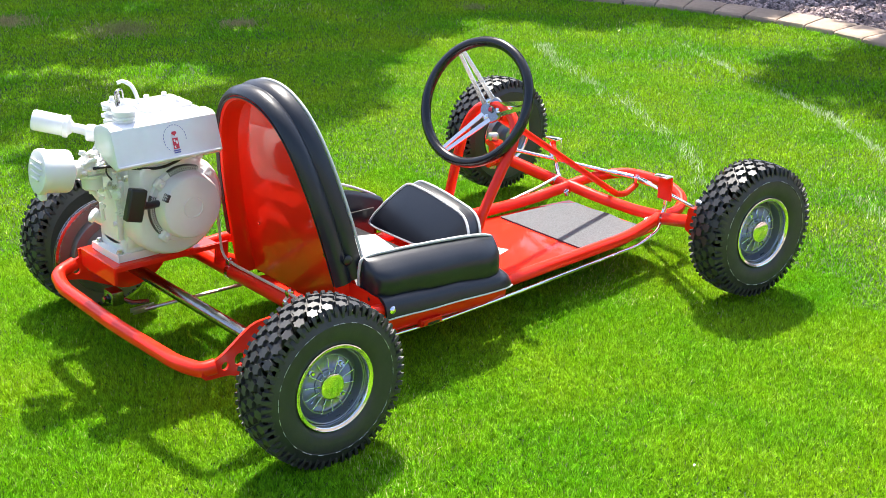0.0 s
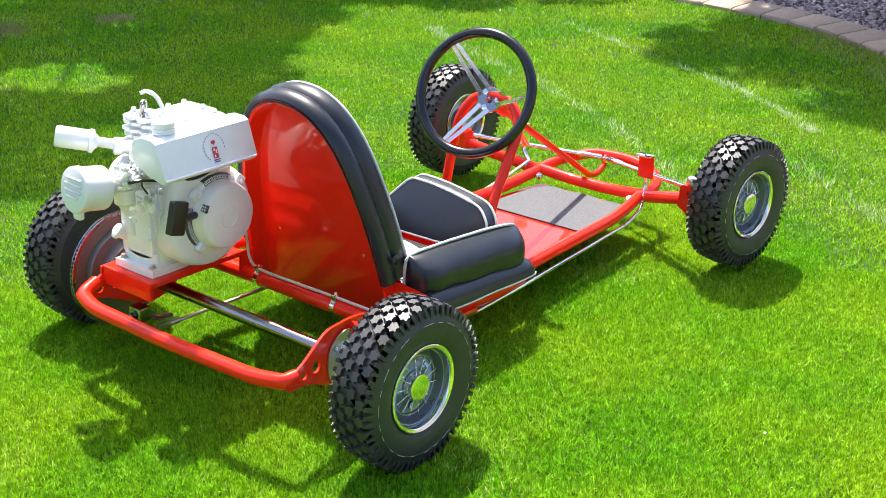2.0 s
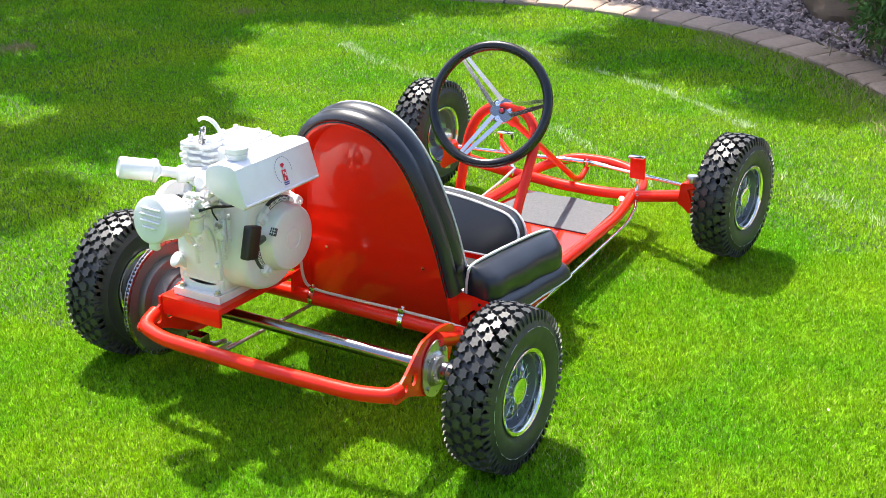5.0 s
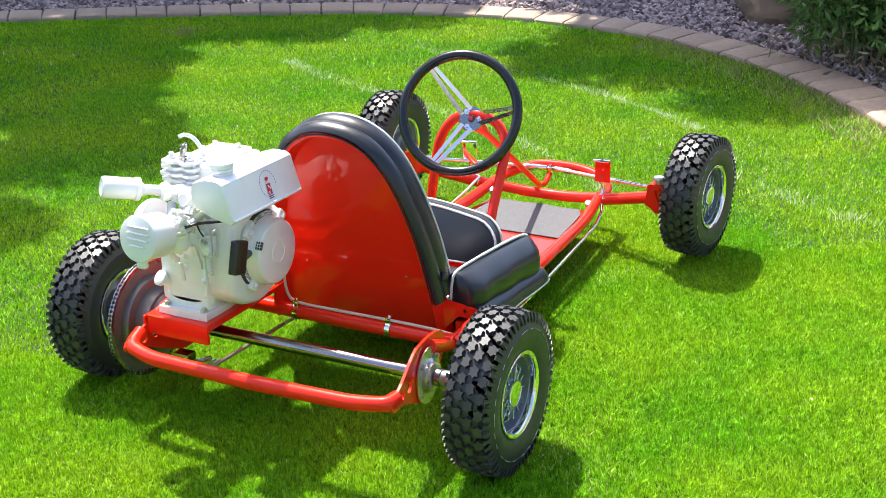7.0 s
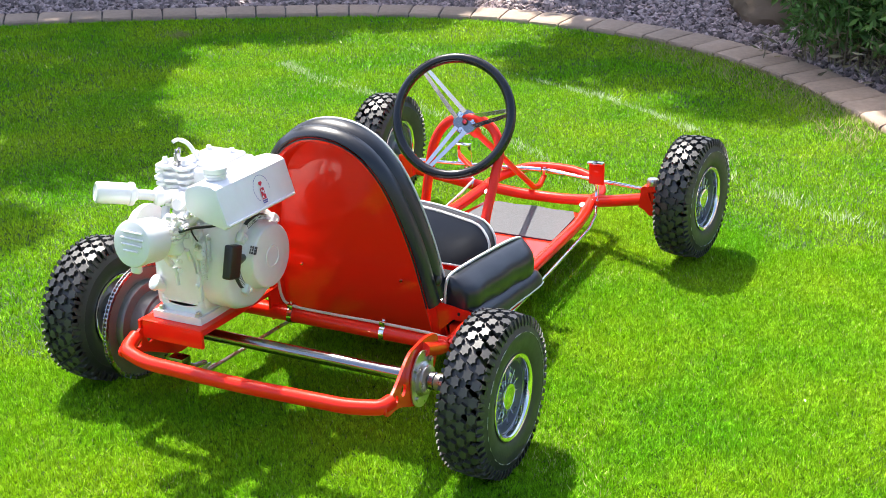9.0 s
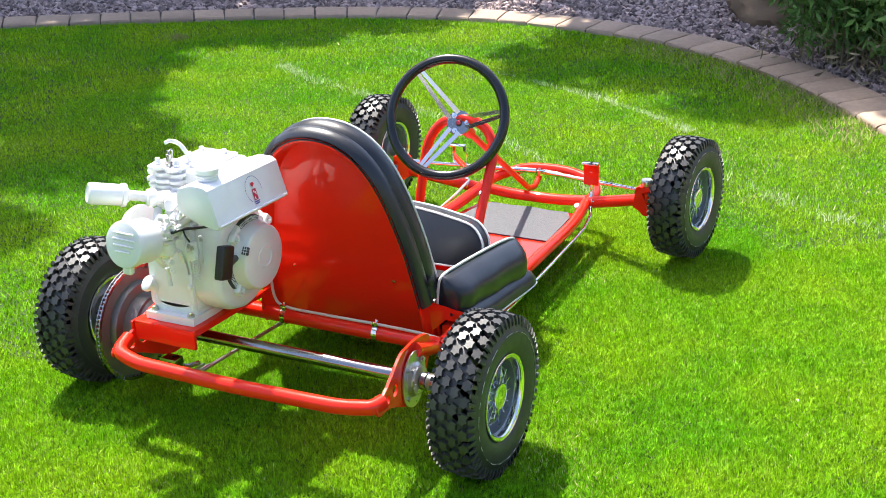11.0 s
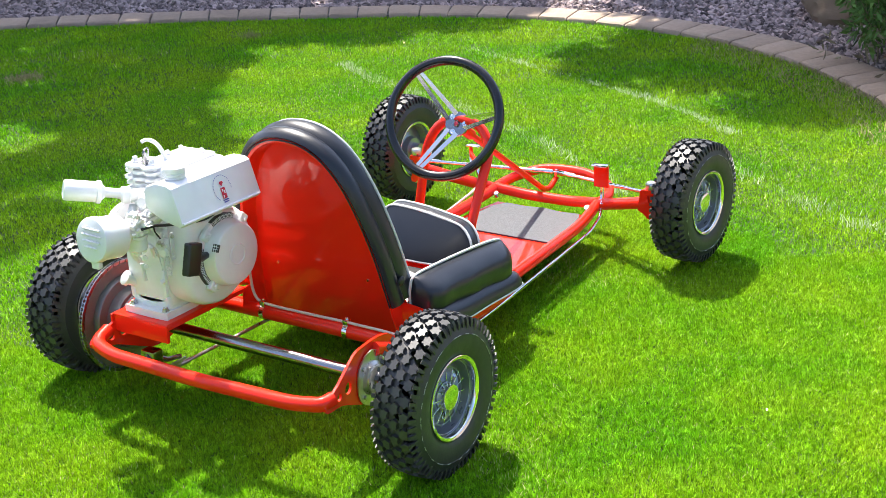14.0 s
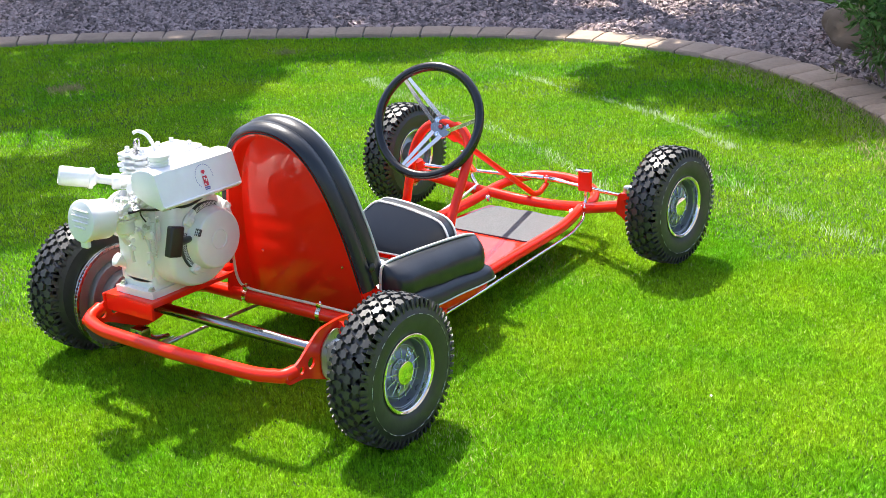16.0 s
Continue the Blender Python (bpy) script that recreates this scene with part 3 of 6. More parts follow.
def tyre_mesh(seed):
    """Tyre about the y axis, outer side towards -y: carcass, raised star blocks and shoulder lugs."""
    r0 = TYRE_R - 0.0075
    prof = [(0.083, -0.042), (0.088, -0.047), (0.098, -0.0515), (0.114, -0.0538), (0.1255, -0.0532), (0.1265, -0.0540), (0.128, -0.0528), (r0 - 0.016, -0.0502), (r0 - 0.008, -0.045), (r0 - 0.0035, -0.037), (r0 - 0.001, -0.02), (r0, 0)]
    prof = prof + [(r, -w) for r, w in reversed(prof[:-1])] + [(0.081, 0.02), (0.081, -0.02), (0.083, -0.042)]
    bm = lathe(prof, (0, 0, 0), (0, 1, 0), 72)
    bmesh.ops.remove_doubles(bm, verts=bm.verts[:], dist=1e-5)
    rnd = random.Random(seed)
    carcass = list(bm.verts)
    where = np.array([v.co[:] for v in carcass])

    def root(p, q):
        """Ties a block to the carcass below it."""
        bm.faces.new((p, q, carcass[int(np.argmin(((where - np.array(p.co[:]) * 0.985) ** 2).sum(1)))]))

    def surf(ang, w, lift):
        a = abs(w)
        r = r0 - 0.001 * (a / 0.02) ** 2 if a < 0.02 else r0 - 0.001 - 0.0025 * ((a - 0.02) / 0.017) if a < 0.037 else r0 - 0.0035 - 0.0045 * ((a - 0.037) / 0.008)
        r += lift
        return V(r * math.cos(ang), w, r * math.sin(ang))

    star = [(-1, 0.1), (-0.62, 0.42), (-0.58, 0.95), (0.05, 0.74), (0.55, 1.0), (0.68, 0.45), (1, -0.1), (0.62, -0.42), (0.58, -0.95), (-0.05, -0.74), (-0.55, -1.0), (-0.68, -0.45)]
    rows = [-0.0335, -0.0112, 0.0112, 0.0335]
    around = 32
    for ri, w in enumerate(rows):
        for k in range(around):
            ang = 2 * math.pi * (k + 0.5 * (ri % 2)) / around
            s = 1 + rnd.uniform(-0.04, 0.04)
            low, top = [], []
            for px_, py_ in star:
                da, dw = (px_ + rnd.uniform(-0.07, 0.07)) * 0.0131 * s / TYRE_R, (py_ + rnd.uniform(-0.07, 0.07)) * 0.0110 * s
                low.append(bm.verts.new(surf(ang + da, w + dw, -0.001)))
                top.append(bm.verts.new(surf(ang + da * 0.9, w + dw * 0.9, 0.0072)))
            bm.faces.new(top)
            root(low[0], low[1])
            for i in range(len(star)):
                q = (i + 1) % len(star)
                bm.faces.new((low[i], low[q], top[q], top[i]))
    for side in (-1, 1):
        for k in range(60):
            ang = 2 * math.pi * (k + 0.25) / 60
            long_ = k % 2
            da = 0.0042 / TYRE_R
            pts = [(r0 + 0.001, 0.0445), (r0 - 0.005, 0.0482), (r0 - 0.012, 0.0498), (r0 - (0.021 if long_ else 0.017), 0.0505)]
            lows, tops = [], []
            for j, (r, w) in enumerate(pts):
                t = 1 - 0.35 * j / 3
                for sgn in (-1, 1):
                    a = ang + sgn * da * t
                    lows.append(bm.verts.new((r * math.cos(a) * 0.985, side * (w - 0.004), r * math.sin(a) * 0.985)))
                    lift = 0.0022 if j < 3 else 0.0004
                    rr = r + (0.003 if j == 0 else 0.0015)
                    tops.append(bm.verts.new((rr * math.cos(a), side * (w + lift), rr * math.sin(a))))
            for j in range(3):
                bm.faces.new((tops[2 * j], tops[2 * j + 1], tops[2 * j + 3], tops[2 * j + 2]))
                bm.faces.new((tops[2 * j], tops[2 * j + 2], lows[2 * j + 2], lows[2 * j]))
                bm.faces.new((tops[2 * j + 1], lows[2 * j + 1], lows[2 * j + 3], tops[2 * j + 3]))
            bm.faces.new((tops[0], lows[0], lows[1], tops[1]))
            root(lows[2], lows[3])
    return bm


def wheel(seed=1):
    """A wheel about the y axis at the origin, its face towards -y."""
    body = part("wheel", lathe([(0.0765, -0.03), (0.0765, 0.03), (0.074, 0.03), (0.074, -0.03), (0.0765, -0.03)], (0, 0, 0), (0, 1, 0), 48), SPIDER, kart, "chromed steel wheel with black knobbly tyre")
    tyre_bm = tyre_mesh(seed)
    bmesh.ops.scale(tyre_bm, vec=(1.028, 0.94, 1.028), verts=tyre_bm.verts[:])
    part("tyre", tyre_bm, RUBBER, body, "black rubber tyre with star-block tread")
    chalk = bmesh.new()
    for k in range(60):
        if (k * 7) % 5 < 3 and k % 9:
            a0 = 2 * math.pi * k / 60
            tube_into(chalk, [(0.1304 * math.cos(a0 + q * 0.045), -0.0508, 0.1304 * math.sin(a0 + q * 0.045)) for q in range(3)], 0.0005, seg=4)
    tagged(part("mould_line", chalk, PIPING, body, "thin pale broken line on the sidewall"), kind="stuff")
    rim = bmesh.new()
    for s in (-1, 1):
        lathe_into(rim, [(0.0775, s * 0.022), (0.0775, s * 0.0385), (0.0782, s * 0.0425), (0.0796, s * 0.0448), (0.0800, s * 0.0450), (0.0850, s * 0.0462), (0.0853, s * 0.0464), (0.0872, s * 0.0458), (0.0878, s * 0.0435), (0.086, s * 0.041), (0.082, s * 0.03)], (0, 0, 0), (0, 1, 0), 56)
    part("rim", rim, CHROME, body, "chrome rim lip")
    disc = bmesh.new()
    lathe_into(disc, [(0.0785, -0.004), (0.071, -0.006), (0.062, -0.017), (0.0595, -0.0205), (0.0575, -0.0205), (0.056, -0.016), (0.052, -0.0135), (0.034, -0.013), (0.029, -0.016), (0.029, -0.020), (0, -0.020)], (0, 0, 0), (0, 1, 0), 48)
    lathe_into(disc, [(0.0785, 0.006), (0.060, 0.010), (0.04, 0.018), (0.035, 0.035), (0.02, 0.036), (0.02, 0.06), (0, 0.06)], (0, 0, 0), (0, 1, 0), 40)
    part("wheel_disc", disc, SPIDER, body, "grey metal wheel centre")
    ribs = bmesh.new()
    for k in range(14):
        m = Matrix.Rotation(2 * math.pi * k / 14, 4, 'Y')
        box_into(ribs, (0.026, -0.0285, -0.0008), (0.058, -0.0135, 0.0008), 0.0004, 1, m)
    part("ribs", ribs, CHROME, body, "thin bright radial ribs")
    part("hub_cap", lathe([(0, -0.0375), (0.0215, -0.0372), (0.0255, -0.036), (0.0265, -0.033), (0.0265, -0.016), (0.0, -0.016)], (0, 0, 0), (0, 1, 0), 36), CHROME, body, "polished round hub cap")
    for k in range(4):
        a = math.pi / 4 + k * math.pi / 2 + 0.2
        b = bmesh.new()
        bolt_into(b, (0, 0, 0), (0, -1, 0), 0.0042, 0.007)
        part("bolt", b, CHROME, body, loc=(0.0455 * math.cos(a), -0.0145, 0.0455 * math.sin(a)))
    return body


first_wheel = wheel()
first_wheel.matrix_basis = pose(0, -0.465, 0.152) @ Matrix.Rotation(0.15, 4, 'Y')
FRONT_X, FRONT_Y, FRONT_Z = 1.274, 0.462, 0.174
for x, y, z, turn, spin in ((FRONT_X, -FRONT_Y, FRONT_Z, -5.0, 0.5), (1.338, 0.526, 0.183, 179, 1.1), (0.024, 0.522, 0.152, 180, 0.7)):
    copy_thing(first_wheel, pose(x, y, z, 0, 0, turn) @ Matrix.Rotation(spin, 4, 'Y'))

# --- chassis tubes
for s in (1, -1):
    part("side_rail", tube(bend([(1.285, s * 0.168, 0.118), (1.15, s * 0.185, 0.098), (0.65, s * 0.207, 0.092), (0.30, s * 0.222, 0.098), (0.155, s * 0.280, 0.152), (0.02, s * 0.300, 0.205)], 0.07), TUBE), RED, kart, "red painted tube")
    part("front_axle_tube", tube([(1.29, s * 0.160, 0.112), (1.245, s * 0.255, 0.142), (1.192, s * 0.365, 0.178)], 0.0165), RED, kart)
part("cross_tube", tube([(0.155, -0.29, 0.158), (0.155, 0.285, 0.158)], 0.0165), RED, kart)
part("rear_bumper", tube(bend([(-0.140, -0.3165, 0.167), (-0.166, -0.309, 0.163), (-0.180, -0.245, 0.158), (-0.186, 0.0, 0.155), (-0.182, 0.245, 0.156), (-0.166, 0.309, 0.164), (-0.120, 0.3165, 0.176)], 0.05, 8), TUBE), RED, kart, "red tubular rear bumper")
part("front_cross_tube", tube(catmull([(1.285, -0.168, 0.120), (1.298, -0.08, 0.108), (1.302, 0, 0.105), (1.298, 0.08, 0.108), (1.285, 0.168, 0.120)], 6), TUBE), RED, kart)
part("front_loop", tube(catmull([(1.285, -0.165, 0.118), (1.352, -0.168, 0.122), (1.405, -0.135, 0.138), (1.432, -0.06, 0.150), (1.435, 0.02, 0.152), (1.42, 0.09, 0.148), (1.36, 0.145, 0.134), (1.285, 0.168, 0.120)], 7), 0.0145), RED, kart, "red bent front tube")
part("under_tube", tube([(0.70, -0.2, 0.078), (0.70, 0.2, 0.078)], 0.012), RED, kart)

# rear axle plates with lightening holes
for s in (-1, 1):
    outline = smooth2([(-0.165, 0.146), (-0.168, 0.168), (-0.12, 0.186), (-0.055, 0.222), (-0.01, 0.226), (0.05, 0.222), (0.10, 0.205), (0.105, 0.172), (0.06, 0.115), (0.0, 0.096), (-0.05, 0.112), (-0.11, 0.138)], 3)
    holes = [circle2(-0.118, 0.160, 0.0085, 14), circle2(-0.083, 0.164, 0.0125, 16), circle2(0.0, 0.152, 0.018, 18)]
    part("axle_plate", prism(outline, holes, lambda u, v, w, s=s: V(u, s * (0.296 - 0.12 * u + w), v), 0.006), RED, kart, "red steel plate with round holes", smooth=False)
    flange = bmesh.new()
    prism_into(flange, smooth2([(0, 0.212), (0.042, 0.19), (0.052, 0.152), (0.042, 0.114), (0, 0.092), (-0.042, 0.114), (-0.052, 0.152), (-0.042, 0.19)], 4), [circle2(0, 0.152, 0.0145, 16)], lambda u, v, w, s=s: V(u, s * (0.3065 - 0.06 * u + w), v), 0.003)
    lathe_into(flange, [(0.0145, 0), (0.036, 0), (0.036, 0.004), (0.030, 0.009), (0.030, 0.014), (0.024, 0.018), (0.0145, 0.018)], (0, s * 0.3085, 0.152), (0, s, 0), 32)
    for a in (45, 135, 225, 315):
        bolt_into(flange, (0.044 * math.cos(radians(a)), s * 0.3095, 0.152 + 0.044 * math.sin(radians(a))), (0, s, 0), 0.005, 0.006)
    part("bearing_flange", flange, PLATED, kart, "plated bearing flange")
    part("axle_collar", lathe(cyl_profile(0.0185, 0.014, 0.002), (0, s * 0.327, 0.152), (0, s, 0), 24), STEEL, kart)
    part("hub_sleeve", lathe([(0.0138, 0), (0.0165, 0), (0.0175, 0.002), (0.0175, 0.055), (0.0165, 0.058), (0.0165, 0.075)], (0, s * 0.341, 0.152), (0, s, 0), 24), PLATED, kart, "bright axle sleeve beside the wheel")
part("rear_axle", lathe([(0, -0.445), (0.0125, -0.445), (0.0138, -0.443), (0.0138, 0.478), (0.0125, 0.48), (0, 0.48)], (0, 0, 0.152), (0, 1, 0), 24), STEEL, kart, "polished steel rear axle")

# sprocket, chain and brake drum
SPR = (0.0, 0.392, 0.152)
teeth = []
for k in range(60):
    for f, r in ((-0.3, 0.120), (-0.12, 0.1275), (0.12, 0.1275), (0.3, 0.120)):
        a = 2 * math.pi * (k + f) / 60
        teeth.append((SPR[0] + r * math.cos(a), SPR[2] + r * math.sin(a)))
part("sprocket", prism(teeth, [circle2(SPR[0], SPR[2], 0.035, 24)], lambda u, v, w: V(u, SPR[1] + w, v), 0.004), DRUM, kart, "large toothed steel sprocket", smooth=False)
part("brake_drum", lathe([(0.013, -0.062), (0.05, -0.062), (0.060, -0.059), (0.064, -0.050), (0.070, -0.048), (0.072, -0.040), (0.072, -0.018), (0.092, -0.016), (0.095, -0.012), (0.095, 0), (0.013, 0)], SPR, (0, 1, 0), 56), DRUM, kart, "machined steel brake drum")
chain_path = []
ENG_SPR = (0.055, 0.345)
for k in range(44):
    a = math.radians(62 + (372 - 62 - 18) * k / 43)
    chain_path.append((SPR[0] + 0.1285 * math.cos(a), SPR[2] + 0.1285 * math.sin(a)))
for k in range(1, 9):
    f = k / 9
    chain_path.append((chain_path[43][0] * (1 - f) + (ENG_SPR[0] + 0.026) * f, chain_path[43][1] * (1 - f) + (ENG_SPR[1] - 0.01) * f))
for k in range(6):
    a = math.radians(-20 + 170 * k / 5)
    chain_path.append((ENG_SPR[0] + 0.028 * math.cos(a), ENG_SPR[1] + 0.028 * math.sin(a)))
e0, s0 = chain_path[-1], chain_path[0]
for k in range(1, 8):
    f = k / 8
    chain_path.append((e0[0] * (1 - f) + s0[0] * f, e0[1] * (1 - f) + s0[1] * f))
dense = []
loop = [V(u, v, 0) for u, v in chain_path]
total = sum((loop[(i + 1) % len(loop)] - loop[i]).length for i in range(len(loop)))
links = int(total / 0.0096)
walked, want = 0.0, 0.0
for i in range(len(loop)):
    a, b = loop[i], loop[(i + 1) % len(loop)]
    ln_ = (b - a).length
    while want < walked + ln_ and len(dense) < links:
        dense.append(a + (b - a) * ((want - walked) / max(ln_, 1e-6)))
        want += total / links
    walked += ln_
chain = bmesh.new()
for i, p in enumerate(dense):
    q = dense[(i + 1) % len(dense)]
    d = (q - p)
    ang = math.atan2(d.y, d.x)
    half = 0.0048 if i % 2 else 0.0036
    for side in (-1, 1):
        m = Matrix.Translation((p.x, SPR[1] + 0.002 + side * half, p.y)) @ Matrix.Rotation(-ang, 4, 'Y')
        box_into(chain, (-0.0024, -0.0008, -0.0036), (d.length + 0.0024, 0.0008, 0.0036), 0.0, 1, m)
    lathe_into(chain, [(0.0028, -0.0045), (0.0028, 0.0045)], (p.x, SPR[1] + 0.002, p.y), (0, 1, 0), 6)
part("drive_chain", chain, STEEL, kart, "steel roller chain", smooth=False)

# brake caliper lever and rod below the drum
lever = bmesh.new()
box_into(lever, (-0.075, 0.235, 0.085), (-0.045, 0.275, 0.118), 0.004)
tube_into(lever, [(-0.06, 0.255, 0.10), (-0.02, 0.25, 0.078), (0.02, 0.25, 0.07)], 0.006, seg=8)
bolt_into(lever, (-0.076, 0.255, 0.10), (-1, 0, 0), 0.008, 0.01)
part("brake_lever", lever, STEEL, kart, "greasy steel brake lever")
rod = tube([(0.0, 0.232, 0.062), (0.045, 0.222, 0.066), (0.40, 0.205, 0.068)], 0.0042, seg=8)
for dy in (-0.006, 0.006):
    box_into(rod, (-0.03, 0.236 + dy - 0.0015, 0.056), (0.03, 0.236 + dy + 0.0015, 0.068), 0.001)
part("brake_rod", rod, PLATED, kart, "bright brake rod with clevis")

# clamps and cable on the cross tube
for y in (0.101, -0.134):
    c = bmesh.new()
    lathe_into(c, [(0.0168, -0.006), (0.0185, -0.006), (0.0185, 0.006), (0.0168, 0.006), (0.0168, -0.006)], (0.155, y, 0.158), (0, 1, 0), 24)
    box_into(c, (0.144, y - 0.007, 0.1755), (0.160, y + 0.007, 0.188), 0.002)
    bolt_into(c, (0.152, y, 0.187), (0, 0, 1), 0.003, 0.004)
    part("hose_clamp", c, CHROME, kart, "bright band clamp")
part("throttle_cable", tube(catmull([(0.10, 0.165, 0.43), (0.135, 0.13, 0.36), (0.14, 0.125, 0.27), (0.142, 0.118, 0.205), (0.150, 0.095, 0.182), (0.152, 0.0, 0.179), (0.152, -0.134, 0.180), (0.153, -0.24, 0.178), (0.17, -0.28, 0.165)], 8), 0.0032, seg=8), CREAM, kart, "cream throttle cable")

# --- engine mount
mount = bmesh.new()
box_into(mount, (-0.104, 0.152, 0.205), (0.150, 0.310, 0.212), 0.002)
box_into(mount, (-0.106, 0.152, 0.170), (-0.098, 0.308, 0.2115), 0.002)
box_into(mount, (-0.104, 0.150, 0.199), (0.146, 0.158, 0.2105), 0.002)
prism_into(mount, [(0.146, 0.2105), (0.178, 0.2105), (0.172, 0.150), (0.140, 0.150)], [], lambda u, v, w: V(u, 0.150 + w, v), 0.006)
prism_into(mount, [(0.146, 0.2105), (0.178, 0.2105), (0.172, 0.150), (0.140, 0.150)], [], lambda u, v, w: V(u, 0.306 + w, v), 0.006)
box_into(mount, (-0.11, 0.3105, 0.165), (0.05, 0.3165, 0.2105), 0.002)
part("engine_mount", mount, RED, kart, "red welded engine mounting plate", smooth=False)

# --- engine
engine = part("engine", box((-0.062, 0.170, 0.232), (0.128, 0.300, 0.415), 0.016, 3), ENGINE_WHITE, kart, "white painted small petrol engine")


def eng(name, bm, mat=None, label="", smooth=True):
    return part(name, bm, mat or ENGINE_WHITE, engine, label, smooth)


base = prism(smooth2([(-0.085, 0.178), (-0.076, 0.169), (-0.02, 0.168), (0.018, 0.170), (0.026, 0.180), (0.026, 0.280), (0.018, 0.289), (-0.074, 0.289), (-0.085, 0.281)], 4), [], lambda u, v, w: V(u, v, 0.2125 + w), 0.0165)
box_into(base, (-0.068, 0.174, 0.2145), (0.10, 0.284, 0.262), 0.012, 4)
eng("base_flange", base)
for x, y in ((-0.074, 0.181), (-0.074, 0.277), (0.012, 0.181)):
    b = bmesh.new()
    lathe_into(b, cyl_profile(0.0085, 0.003, 0.001), (x, y, 0.2285), (0, 0, 1), 16)
    bolt_into(b, (x, y, 0.231), (0, 0, 1), 0.0058, 0.006)
    eng("mounting_bolt", b, PLATED)
# crankcase ribs and side cover
case = bmesh.new()
lathe_into(case, [(0.0, 0), (0.075, 0), (0.082, 0.006), (0.082, 0.03), (0.07, 0.036), (0, 0.036)], (0.045, 0.135, 0.335), (0, 1, 0), 40)
prism_into(case, smooth2([(0.182, 0.26), (0.205, 0.245), (0.250, 0.245), (0.272, 0.262), (0.268, 0.33), (0.245, 0.372), (0.205, 0.372), (0.184, 0.33)], 4), [], lambda u, v, w: V(-0.058 - w, u, v), 0.010)
eng("crankcase", case)
eng("oil_filler", lathe([(0, 0), (0.012, 0), (0.012, 0.02), (0.017, 0.022), (0.017, 0.03), (0.010, 0.034), (0, 0.034)], (-0.06, 0.275, 0.275), (-0.6, 0.25, 0.45), 14))
# blower housing: a lobed shell facing -y
shell = smooth2([(-0.058, 0.27), (-0.02, 0.235), (0.04, 0.224), (0.10, 0.245), (0.142, 0.30), (0.148, 0.355), (0.128, 0.405), (0.09, 0.428), (0.02, 0.43), (-0.035, 0.428), (-0.052, 0.39), (-0.062, 0.33)], 5)
house = bmesh.new()
rings = []
for w, grow in ((0.172, 1.0), (0.128, 1.0), (0.116, 0.965), (0.1105, 0.90)):
    rings.append([house.verts.new((0.045 + (u - 0.045) * grow, w, 0.335 + (v - 0.335) * grow)) for u, v in shell])
for a, b in zip(rings, rings[1:]):
    for i in range(len(a)):
        house.faces.new((a[i], a[(i + 1) % len(a)], b[(i + 1) % len(a)], b[i]))
house.faces.new(rings[-1])
eng("blower_housing", house)
SCR = V(0.047, 0.1105, 0.340)


def screen_at(a, r, w):
    return SCR + V(r * math.cos(radians(a)), -w, r * math.sin(radians(a)))


def arc_plate(bm, a0, a1, r0, r1, w):
    """A flat arc lying in front of the blower housing."""
    steps = max(3, int(abs(a1 - a0) / 4))
    rows_ = []
    for q in range(steps + 1):
        a = a0 + (a1 - a0) * q / steps
        rows_.append([bm.verts.new(screen_at(a, r, h)) for r, h in ((r0, w), (r1, w), (r1 + 0.002, 0.0), (r0, 0.0))])
    for p, q in zip(rows_, rows_[1:]):
        for j in range(4):
            bm.faces.new((p[j], p[(j + 1) % 4], q[(j + 1) % 4], q[j]))
    bm.faces.new(rows_[0])
    bm.faces.new(rows_[-1][::-1])


for a0, a1 in ((64, 116), (158, 222)):
    # solid dark plate carries the shade seen through the screen's holes
    screen = bmesh.new()
    arc_plate(screen, a0, a1, 0.060, 0.0835, 0.008)
    eng("cooling_screen", screen, MESH_DARK, "cooling screen, a dark plate for the shade in its holes", smooth=False)
    web = bmesh.new()
    for q in range(int((a1 - a0) / 3.2)):
        a = a0 + 1.6 + 3.2 * q
        tube_into(web, [screen_at(a - 1.4, 0.074, 0.0085), screen_at(a + 1.4, 0.0832, 0.0085)], 0.0006, seg=4)
        tube_into(web, [screen_at(a + 1.4, 0.074, 0.0085), screen_at(a - 1.4, 0.0832, 0.0085)], 0.0006, seg=4)
    eng("screen_guard", web, ENGINE_WHITE, "white perforated web over the screen", smooth=False)
collar = bmesh.new()
for a0, a1 in ((-138, 64), (116, 158)):
    arc_plate(collar, a0, a1, 0.060, 0.0835, 0.0085)
eng("screen_collar", collar, None, "white painted screen collar", smooth=False)
cover = bmesh.new()
lathe_into(cover, [(0.0, 0.0335), (0.0215, 0.0335), (0.0225, 0.0350), (0.024, 0.0335), (0.0645, 0.0325), (0.0675, 0.0312), (0.0690, 0.0285), (0.0735, 0.010), (0.0745, 0.002), (0.068, -0.004)], (0.049, 0.1035, 0.339), (0, -1, 0), 44)
for a in (46, 138, 228):
    m = Matrix.Translation((0.050, 0.105, 0.339)) @ Matrix.Rotation(-radians(a), 4, 'Y')
    box_into(cover, (0.055, -0.010, -0.012), (0.094, 0.004, 0.012), 0.005, 3, m)
eng("starter_cover", cover, None, "round white recoil starter cover")
for a in (46, 138, 228):
    b = bmesh.new()
    bolt_into(b, (0.050 + 0.082 * math.cos(radians(a)), 0.0935, 0.339 + 0.082 * math.sin(radians(a))), (0, -1, 0), 0.0048, 0.004)
    eng("cover_bolt", b)
